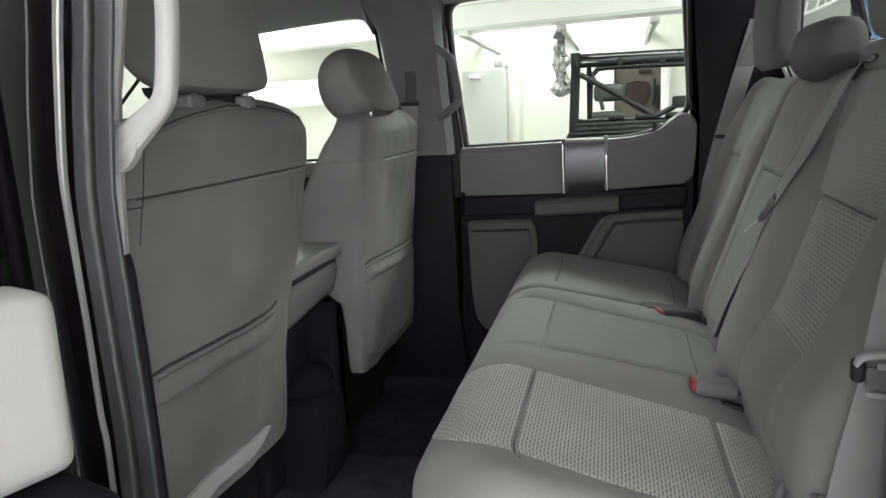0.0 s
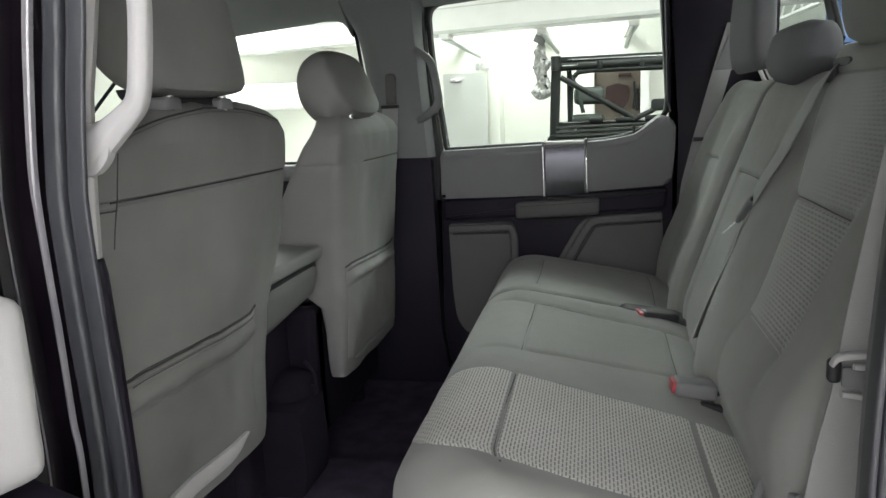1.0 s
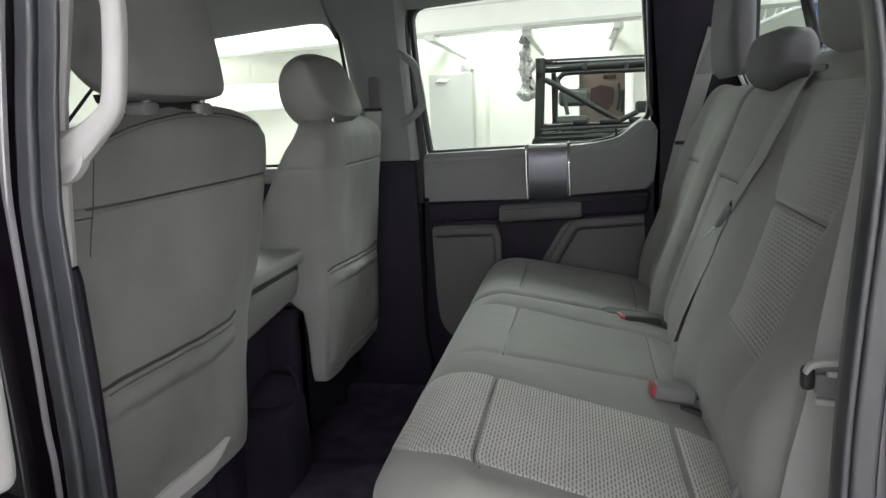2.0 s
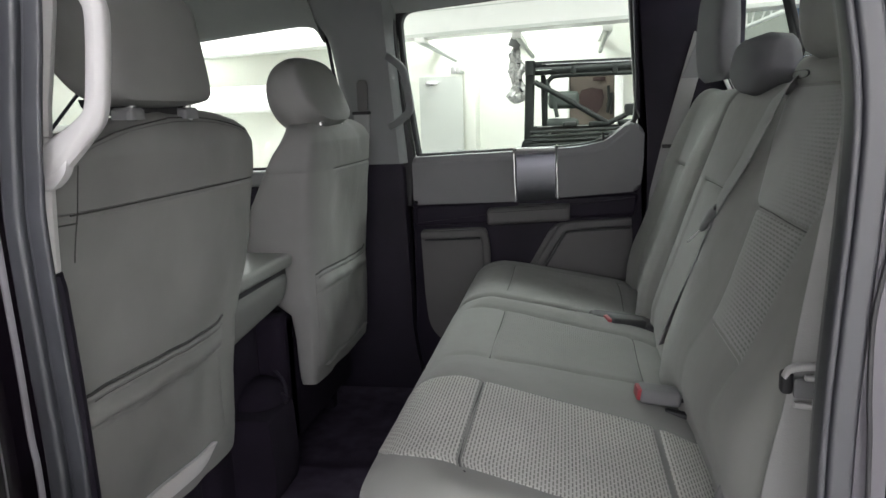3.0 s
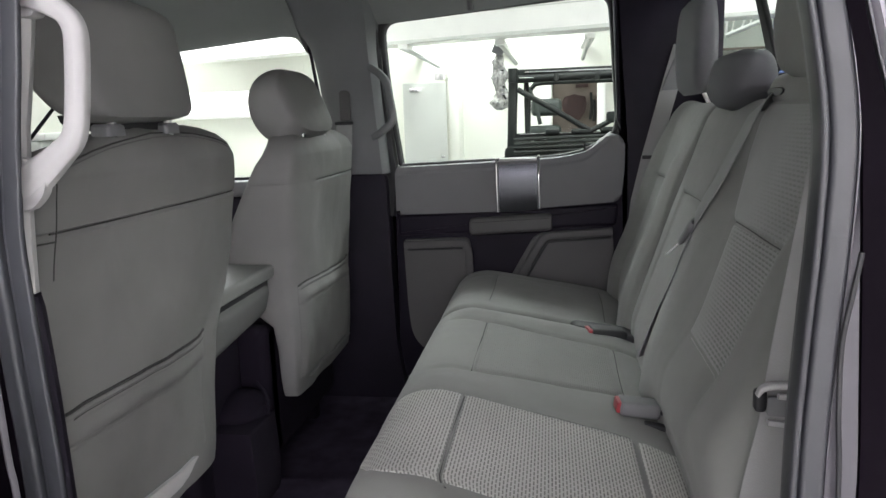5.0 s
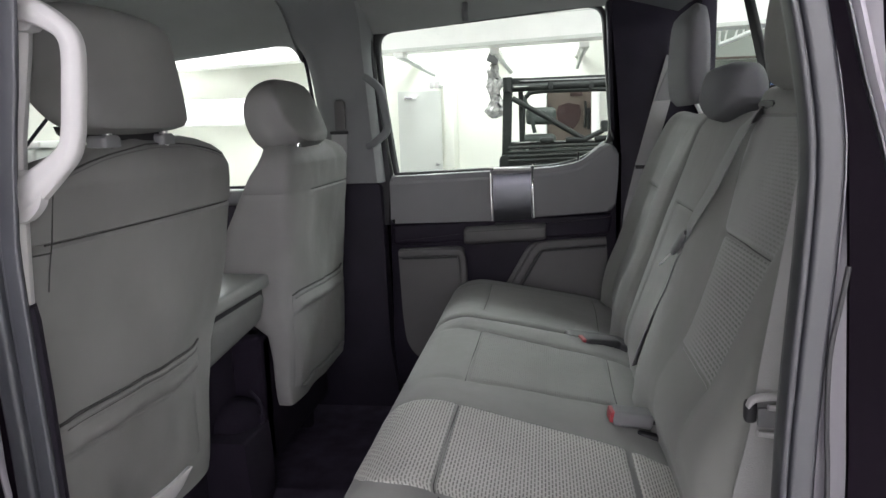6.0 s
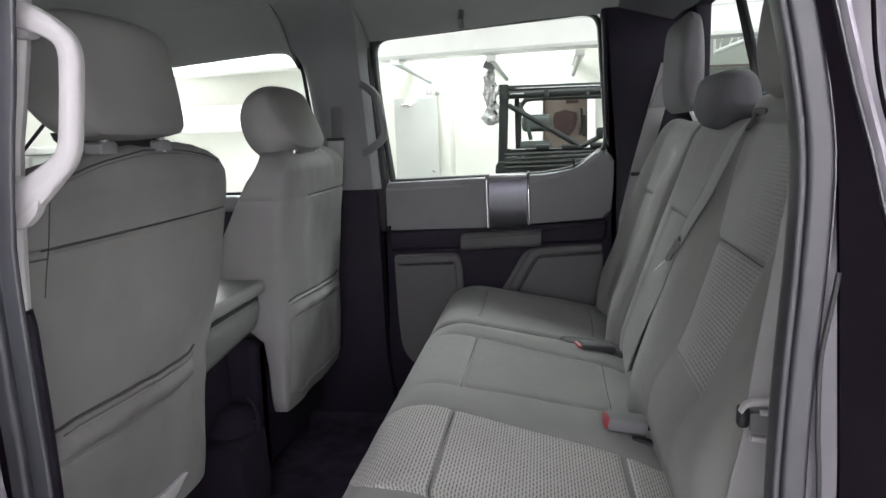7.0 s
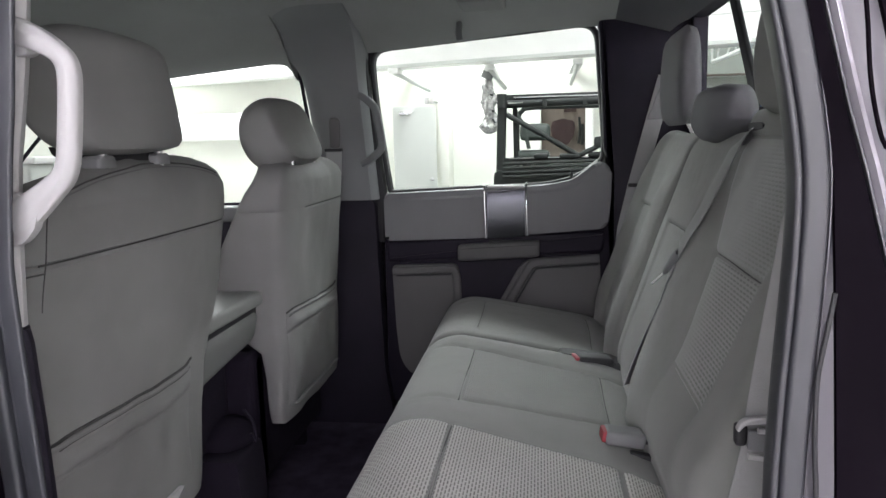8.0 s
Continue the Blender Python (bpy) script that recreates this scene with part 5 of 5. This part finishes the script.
def quilted_panel(sf, lift, s0, s1, left, right, rise=0.0009, nu=44):
    """A cover panel lying on the same padding between two side lines left(s) and right(s), its rim tucked under."""
    bm = bmesh.new()
    uvl = bm.loops.layers.uv.new("UVMap")
    us = [0, 0.015] + list(np.linspace(0.04, 0.96, nu)) + [0.985, 1]
    grid, info = [], {}
    for u in us:
        row = []
        for v in us:
            s = s0 + (s1 - s0) * u
            y = left(s) + (right(s) - left(s)) * v
            rim = u in (0, 1) or v in (0, 1)
            vert = bm.verts.new(sf.at(s, y, lift(s, y) + (-0.0016 if rim else rise)))
            info[vert] = (s, y)
            row.append(vert)
        grid.append(row)
    for a, b in zip(grid, grid[1:]):
        for i in range(len(a) - 1):
            f = bm.faces.new((a[i], a[i + 1], b[i + 1], b[i]))
            for lp in f.loops:
                lp[uvl].uv = info[lp.vert]
    return bm


def seam_on(sf, lift, s, y0, y1, r, seat, n=24):
    part("seam", tube([sf.at(s + 0.0015 * math.sin(17 * y), y, lift(s, y) + 0.0004) for y in np.linspace(y0, y1, n)], r, 6, (0, 0, 1)), "thread", seat)


def line(*pts):
    """Straight runs through (s, y) points."""
    ss, yy = [p[0] for p in pts], [p[1] for p in pts]
    return lambda s: float(np.interp(s, ss, yy))


# cushion lengths along the profile: front of the inserts, first seam, rear seam
SA, SB = 0.352, 0.628
perf_hi, perf_lo = line((0.20, -0.275), (0.34, -0.286), (0.63, -0.333), (0.70, -0.345)), line((0.16, -0.40), (0.20, -0.46), (0.225, -0.505), (0.25, -0.544), (0.277, -0.567), (0.30, -0.578), (0.352, -0.583), (0.47, -0.604), (0.70, -0.622))
mid_hi, mid_lo = line((0.30, 0.150), (0.40, 0.138), (0.63, 0.112), (0.70, 0.104)), line((0.30, -0.174), (0.62, -0.160), (0.70, -0.155))


def wide_cushion(s, y):
    h = 0.004 + slack(s, y, 1.0)
    top = ease(s, 0.24, 0.33)
    a, b = mid_lo(s), mid_hi(s)
    if a < y < b:
        g = 0.0045 * ridge(s - SA, 0.0045) + 0.004 * ridge(s - SB, 0.006)
        h -= g * min(1.0, (y - a) / 0.01, (b - y) / 0.01)
    if perf_lo(s) < y < perf_hi(s):
        h -= 0.004 * ridge(s - SA, 0.004) + 0.005 * ridge(s - SB, 0.007)
    h -= top * (0.0042 * ridge(y - a, 0.006) + 0.0055 * ridge(y - b, 0.007))
    h += top * 0.0035 * hump(y, perf_hi(s), a) + top * 0.008 * hump(y, b, 0.245)
    h -= 0.0016 * ridge(y - perf_hi(s), 0.006)
    h -= 0.010 * ridge(s - 0.70, 0.05)
    return h


def narrow_cushion(s, y):
    h = 0.004 + slack(s, y, 7.0)
    g = 0.0035 * ridge(s - SA + 0.008, 0.005) + 0.0035 * ridge(s - SB, 0.007)
    h -= g * ease(y, 0.29, 0.32) * ease(y, 0.61, 0.58)
    h += 0.007 * hump(y, 0.36, 0.70) * ease(s, 0.25, 0.40) - 0.002 * ridge(y - 0.585, 0.008)
    h -= 0.010 * ridge(s - 0.70, 0.05)
    return h


# backrest: the seam across each insert, and the stitching below the slotted cloth
SM, SK = 0.411, 0.229
ins_hi, ins_lo = line((0.05, -0.255), (0.23, -0.275), (0.41, -0.258), (0.51, -0.20), (0.62, -0.165)), line((0.05, -0.46), (0.229, -0.490), (0.411, -0.512), (0.52, -0.560), (0.62, -0.60))
ctr_hi, ctr_lo = line((0.05, 0.20), (0.41, 0.176), (0.52, 0.20), (0.62, 0.20)), line((0.05, 0.012), (0.23, -0.012), (0.41, -0.03), (0.62, -0.09))


def wide_back(s, y):
    h = 0.004 + slack(s, y, 3.0)
    up, low = 1 - ease(s, 0.44, 0.58), ease(s, 0.10, 0.22)
    h += 0.017 * hump(y, ins_hi(s), ctr_lo(s)) * up
    h -= 0.010 * ridge(y - ctr_lo(s), 0.010) * (1 - ease(s, 0.40, 0.50))
    h += 0.026 * ease(y, ins_lo(s) + 0.03, ins_lo(s) - 0.07) * (1 - 0.75 * ease(s, 0.40, 0.60)) * low
    h += 0.017 * ridge(s - 0.16, 0.065) * ease(y, -0.10, -0.24) - 0.008 * ease(s, 0.115, 0.06) - 0.010 * ease(s, 0.115, 0.06) * ease(y, -0.20, -0.34)
    h -= (0.0035 * ridge(s - SM, 0.005) + 0.002 * ease(s, SM + 0.01, SM)) * ease(y, ins_hi(s) + 0.01, ins_hi(s)) * ease(y, ins_lo(s) - 0.01, ins_lo(s))
    h -= (0.0040 * ridge(s - SM, 0.005) + 0.003 * ease(s, SM + 0.006, SM)) * ease(y, ctr_lo(s) - 0.004, ctr_lo(s) + 0.008) * ease(y, ctr_hi(s) + 0.004, ctr_hi(s) - 0.01)
    return h


def narrow_back(s, y):
    h = 0.004 + slack(s, y, 9.0) + 0.006 * ridge(s - 0.17, 0.06) - 0.006 * ease(s, 0.115, 0.06)
    up = 1 - ease(s, 0.43, 0.56)
    h += 0.019 * hump(y, 0.225, 0.415) * up + 0.020 * hump(y, 0.56, 0.72) * (1 - 0.6 * ease(s, 0.45, 0.58))
    h -= (0.0045 * ridge(s - 0.416, 0.005) + 0.004 * ease(s, 0.424, 0.416)) * ease(y, 0.385, 0.41) * ease(y, 0.59, 0.56)
    return h


def rear_seat(label, y0, y1, yb0, yb1, rolls, cushion, back):
    seat = thing("rear_bench_seat", label, "car seat", "rear bench sections")
    sf, bf = Surface(CUSH, y0, y1, *rolls[0], corner=0.068 if y0 < 0 else 0.0), Surface(BACK, yb0, yb1, *rolls[1])
    part("cushion_body", quilted_body(sf, [(0.48, 0.22), (0.30, 0.18)], cushion), "cloth", seat)
    part("backrest_body", quilted_body(bf, [(0.70, 0.70), (0.66, 0.40), (0.56, 0.34)], back), "cloth", seat)
    return seat, sf, bf


wide, wide_sf, wide_bf = rear_seat("wide grey cloth rear bench section with slotted inserts", -0.665, 0.238, -0.665, 0.2425, ((0.045, 0.026), (0.050, 0.022)), wide_cushion, wide_back)
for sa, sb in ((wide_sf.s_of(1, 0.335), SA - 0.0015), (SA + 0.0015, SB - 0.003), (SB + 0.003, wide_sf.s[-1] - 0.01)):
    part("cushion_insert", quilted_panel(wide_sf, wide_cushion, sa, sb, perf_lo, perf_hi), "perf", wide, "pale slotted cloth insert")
part("cushion_insert", quilted_panel(wide_sf, wide_cushion, SA + 0.002, SB - 0.003, mid_lo, mid_hi, 0.0004), "ribbed", wide, "finely ribbed cloth insert")
seam_on(wide_sf, wide_cushion, SA, -0.596, -0.289, 0.0012, wide)
seam_on(wide_sf, wide_cushion, SA, -0.170, 0.140, 0.0012, wide)
seam_on(wide_sf, wide_cushion, SB, -0.158, 0.112, 0.0009, wide)
part("backrest_insert", quilted_panel(wide_bf, wide_back, SK, SM - 0.002, ins_lo, ins_hi, 0.0006), "perf_back", wide, "slotted cloth insert")
part("backrest_insert", quilted_panel(wide_bf, wide_back, SM + 0.002, 0.60, ins_lo, ins_hi, 0.0006), "perf_faint", wide, "faintly slotted upper insert")
seam_on(wide_bf, wide_back, SM, -0.503, -0.259, 0.0010, wide)
seam_on(wide_bf, wide_back, SM, -0.024, 0.172, 0.0010, wide)
part("stitching", tube([wide_bf.at(SK + 0.003 * math.sin(3 * y), y, wide_back(SK, y) + 0.0009) for y in np.linspace(-0.484, -0.300, 20)], 0.0008, 6, (-1, 0, 0.3)), "stitch", wide, "pale stitching")
narrow, narrow_sf, narrow_bf = rear_seat("narrow plain grey cloth rear bench section", 0.246, 0.690, 0.2435, 0.700, ((0.030, 0.050), (0.020, 0.055)), narrow_cushion, narrow_back)
seam_on(narrow_sf, narrow_cushion, SA - 0.008, 0.330, 0.585, 0.0009, narrow)
seam_on(narrow_sf, narrow_cushion, SB, 0.32, 0.59, 0.0008, narrow)
seam_on(narrow_bf, narrow_back, 0.416, 0.405, 0.568, 0.0009, narrow)
tagged(part("bench_base", box(0.09, 0.66, -0.64, 0.67, 0.0, 0.205, 0.02), "dark"), "black base under the rear bench", "seat base")


gap_cover = thing("seat_gap_cover", "grey plastic cover over the dark gap at the seat end", "seat trim")
# solid dark box stands in for the shaded cavity below the bolster
part("gap", box(0.458, 0.500, -0.672, -0.585, 0.362, 0.405, 0.004), "rubber_dark", gap_cover, "dark box for the shade in the gap")
part("lip", sweep(smooth_curve([(0.448, -0.555, 0.365), (0.4535, -0.562, 0.395), (0.458, -0.575, 0.414), (0.4625, -0.620, 0.428), (0.468, -0.665, 0.440)], 24), rrect(0.010, 0.010, 0.004, 3), (-1, 0, 0)), "trim_mid", gap_cover)


# rear headrests
def rear_headrest(yc, hw, z0, z1, label, xc=0.615, slim=0.75, power=4.0, taper=0.0, cover="head", post=0.036, gap=0.07):
    hr = thing("rear_headrest", label, "headrest", "rear headrests")
    h = z1 - z0
    prof = smooth_curve([(0.035, 0.0), (0.045, 0.25), (0.042, 0.7), (0.025, 0.95), (-0.005, 1.0), (-0.035, 0.9), (-0.048, 0.6), (-0.05, 0.3), (-0.035, 0.04), (0.0, -0.03), (0.033, 0.0)], 34)[:-1]
    rings = []
    for v in np.linspace(-1, 1, 35):
        v = math.copysign(1 - (1 - abs(v)) ** 1.8, v)
        e = 0.2 + 0.8 * max(0.0, 1 - abs(v) ** power) ** 0.5
        low = 1 - taper * (1 - max(0.0, 1 - abs(v) ** 1.8) ** 0.6)
        rings.append([(xc + slim * p[0] * e, yc + hw * v, z0 + h * 0.5 + h * (p[1] - 0.5) * (0.55 + 0.45 * e) * (low if p[1] < 0.5 else 1.0)) for p in prof])
    pad = part("pad", loft(rings), cover, hr)
    for dy in (-gap, gap):
        part("post", tube([(xc + post, yc + dy * hw / 0.15, 0.86), (xc + 0.014, yc + dy * hw / 0.15, z0 + 0.03)], 0.005, 8, (1, 0, 0)), "bright", pad, "polished steel post")
    return hr


rear_headrest(0.435, 0.145, 0.914, 1.135, "tall grey rear headrest", xc=0.622, slim=0.60, power=9.0, post=0.054, gap=0.035)
rear_headrest(0.040, 0.118, 0.872, 0.980, "low rounded grey centre rear headrest", xc=0.633, slim=1.02, power=3.4, taper=0.7)
# near headrest takes the paler seat cloth because more light reaches it
rear_headrest(-0.425, 0.225, 0.920, 1.10, "tall grey rear headrest", xc=0.648, slim=0.85, power=10.0, cover="cloth")
guide = thing("belt_guide", "grey plastic belt guide on the seat top", "belt guide")
gp = [(0.634, 0.866), (0.630, 0.893), (0.633, 0.912), (0.642, 0.925), (0.662, 0.930), (0.684, 0.926), (0.692, 0.866)]
# housing drawn in the paler seat cloth for the light it gets
part("housing", loft([[(0.656 + (gx - 0.656) * k, gy, 0.866 + (gz - 0.866) * h) for gx, gz in rounded(gp, 0.008, 3)] for gy, k, h in ((-0.128, 0.80, 0.72), (-0.133, 0.93, 0.90), (-0.145, 1.0, 1.0), (-0.22, 1.0, 1.0), (-0.36, 1.0, 0.96), (-0.54, 1.0, 0.90))]), "cloth", guide)
part("slot", loft([[(0.6285 + dx, gy, gz + dz) for dx, dz in ((0, 0), (0.012, 0.003), (0.012, 0.003 + t), (0, t))] for gy, gz, t in ((-0.143, 0.898, 0.003), (-0.152, 0.894, 0.011), (-0.185, 0.892, 0.013), (-0.212, 0.894, 0.010), (-0.222, 0.897, 0.004))]), "rubber_dark", guide)

# centre shoulder belt over the seat back
cb = thing("centre_seat_belt", "grey centre seat belt lying over the backrest", "seat belt", "seat belts")


def twisted_ribbon(path, width, thick, sides):
    """A flat band whose face turns evenly from the first of the side directions to the last."""
    path = [Vector(p) for p in path]
    rings = []
    for i, p in enumerate(path):
        t = (path[min(i + 1, len(path) - 1)] - path[max(i - 1, 0)]).normalized()
        o = Vector(sides[0]).lerp(Vector(sides[1]), i / (len(path) - 1))
        o = (o - t * o.dot(t)).normalized()
        c = t.cross(o)
        rings.append([p + c * a + o * b for a, b in rrect(width, thick, thick * 0.45, 2)])
    return loft(rings)


upper = smooth_curve([(0.640, -0.158, 0.868), (0.622, -0.165, 0.8835), (0.6006, -0.185, 0.8700), (0.5782, -0.195, 0.829), (0.5665, -0.183, 0.7972), (0.5548, -0.172, 0.7672), (0.5347, -0.142, 0.7175), (0.5284, -0.105, 0.684)], 44)
part("webbing", twisted_ribbon(upper, 0.036, 0.0022, ((-0.90, -0.16, 0.40), (-0.97, -0.04, 0.25))), "belt", cb)
lower = smooth_curve([(0.526, -0.088, 0.664), (0.518, -0.060, 0.628), (0.5085, -0.046, 0.585), (0.490, -0.018, 0.522), (0.468, -0.008, 0.455), (0.452, -0.012, 0.405)], 30)
part("webbing", twisted_ribbon(lower, 0.040, 0.0022, ((-0.96, 0.12, 0.28), (-0.90, 0.40, 0.2))), "belt", cb)
TC0, TC1 = Vector((0.527, -0.092, 0.677)), Vector((0.5145, -0.056, 0.640))
tc_dir, tc_side = (TC1 - TC0).normalized(), Vector((0.55, 0.45, 0.70)).normalized()
tc_out = tc_dir.cross(tc_side).normalized()
cover = part("tongue_cover", loft([[TC0.lerp(TC1, d) + tc_side * (0.0145 * k * math.cos(a)) + tc_out * (0.008 * k * math.sin(a)) for a in np.linspace(0, 2 * math.pi, 16, endpoint=False)] for d, k in ((-0.12, 0.55), (-0.05, 0.85), (0.12, 1.0), (0.45, 0.92), (0.75, 0.95), (0.95, 0.7), (1.0, 0.35))]), "trim_mid", cb, "grey plastic tongue cover")
part("slot", box(-0.006, 0.006, -0.0065, 0.0065, -0.003, 0.004, 0.002, 2, m=Matrix.Translation(TC0.lerp(TC1, 0.02) + tc_side * 0.006 - Vector((0.0, 0.007, 0.0)))), "rubber_dark", cover, "black slot for the webbing")
part("tongue", ribbon([tuple(TC1), (0.505, -0.022, 0.619), (0.4985, 0.004, 0.604)], 0.0035, 0.0025, (-0.5, -0.85, 0.1)), "bright", cover, "bright steel tongue")


# buckles in the seat crease
def buckle(x, y, z, yaw, label, material="trim_mid", k=1.0):
    b = thing("belt_buckle", label, "buckle", "belt buckles")
    m = Matrix.Translation((x, y, z)) @ pose(0, 0, 0, 0, 8, yaw) @ Matrix.Scale(k, 4)
    hs = part("housing", box(0.0, 0.066, -0.021, 0.021, -0.013, 0.012, 0.008, 3, m=m), material, b)
    part("red_button", box(-0.005, 0.005, -0.0165, 0.0165, -0.009, 0.0095, 0.003, 2, m=m), "red", hs, "red release button")
    part("strap", box(0.06, 0.13, -0.017, 0.017, -0.004, 0.004, 0.002, 1, m=m), "rubber_dark", b)
    return b


nbk = buckle(0.388, -0.246, 0.399, 5, "grey belt buckle with a red button, lying on the cushion")
fbk = buckle(0.362, 0.188, 0.389, 14, "dark belt buckle with a red button in the seat gap", "rubber_dark", 1.25)
well = Surface(CUSH, -0.665, 0.30, 0.001)
# dark patches laid on the cushion as shade in the gap and below the buckle
part("buckle_shade", panel(well, well.s_of(0, 0.320), well.s[-1] - 0.006, 0.200, 0.256, 0.0135, 0.004, skew=(-0.026, 0.022), power=12), "rubber_dark", fbk, "dark patch for the shade round the buckle")
part("buckle_shade", panel(well, well.s_of(0, 0.425), well.s[-1] - 0.006, -0.272, -0.256, 0.006, 0.004, power=12), "rubber_dark", nbk, "dark patch for the shade round the buckle")

# outboard belts
nb = thing("near_seat_belt", "grey outboard seat belt with a metal tongue", "seat belt", "seat belts")
part("webbing", ribbon(smooth_curve([(0.56, -0.70, 0.98), (0.535, -0.70, 0.80), (0.514, -0.696, 0.64), (0.507, -0.694, 0.57), (0.491, -0.694, 0.48), (0.478, -0.694, 0.36), (0.474, -0.692, 0.28)], 30), 0.046, 0.0025, (-0.25, -1, 0)), "belt", nb)
loop = smooth_curve([(0.548, -0.708, 0.6155), (0.508, -0.712, 0.6145), (0.488, -0.713, 0.6135), (0.4795, -0.713, 0.6105), (0.4750, -0.713, 0.6035)], 40)
lr = []
for i, p in enumerate(loop):
    k = float(np.interp(i / 39, [0, 0.8, 0.92, 1], [1.0, 1.0, 0.75, 0.4]))
    ta, tb = loop[max(0, i - 1)], loop[min(39, i + 1)]
    tl = math.hypot(tb[0] - ta[0], tb[2] - ta[2])
    nx, nz = -(tb[2] - ta[2]) / tl, (tb[0] - ta[0]) / tl
    lr.append([(p[0] + nx * a * k, p[1] + b, p[2] + nz * a * k) for a, b in rrect(0.0062, 0.010, 0.002, 3)])
part("tongue", loft(lr), "trim", nb, "bright metal tongue loop")
part("tongue_core", box(0.4740, 0.4855, -0.7122, -0.699, 0.585, 0.6080, 0.0055, 4), "rubber_dark", nb)
part("tongue_bar", sweep([(0.494, -0.714, 0.6035), (0.515, -0.713, 0.602), (0.548, -0.709, 0.600)], rrect(0.0055, 0.006, 0.002, 3), (0, 1, 0)), "trim", nb)
part("tongue_plate", plate(rounded([(0.4865, 0.600), (0.540, 0.598), (0.540, 0.578), (0.487, 0.580)], 0.003, 2), "y", -0.707, -0.703, 0.001), "trim_mid", nb)
part("stop_bar", sweep([(0.4875, -0.706, 0.5735), (0.510, -0.704, 0.570), (0.535, -0.702, 0.567)], rrect(0.006, 0.006, 0.002, 2), (0, 1, 0)), "trim", nb, "pale stop bar on the webbing")
farb = thing("far_seat_belt", "grey outboard seat belt hanging from the quarter trim", "seat belt", "seat belts")
part("webbing", ribbon([(0.640, 0.735, 1.05), (0.612, 0.73, 0.95), (0.558, 0.72, 0.75), (0.528, 0.715, 0.62), (0.515, 0.712, 0.50)], 0.046, 0.0025, (0.1, 1, 0)), "belt", farb)
part("latch_plate", box(0.535, 0.578, 0.705, 0.718, 0.742, 0.752, 0.002), "rubber_dark", farb)
part("shoulder_cover", plate([(0.585, 0.93), (0.64, 0.93), (0.64, 1.07)], "y", 0.725, 0.750, 0.006), "trim_mid", farb)
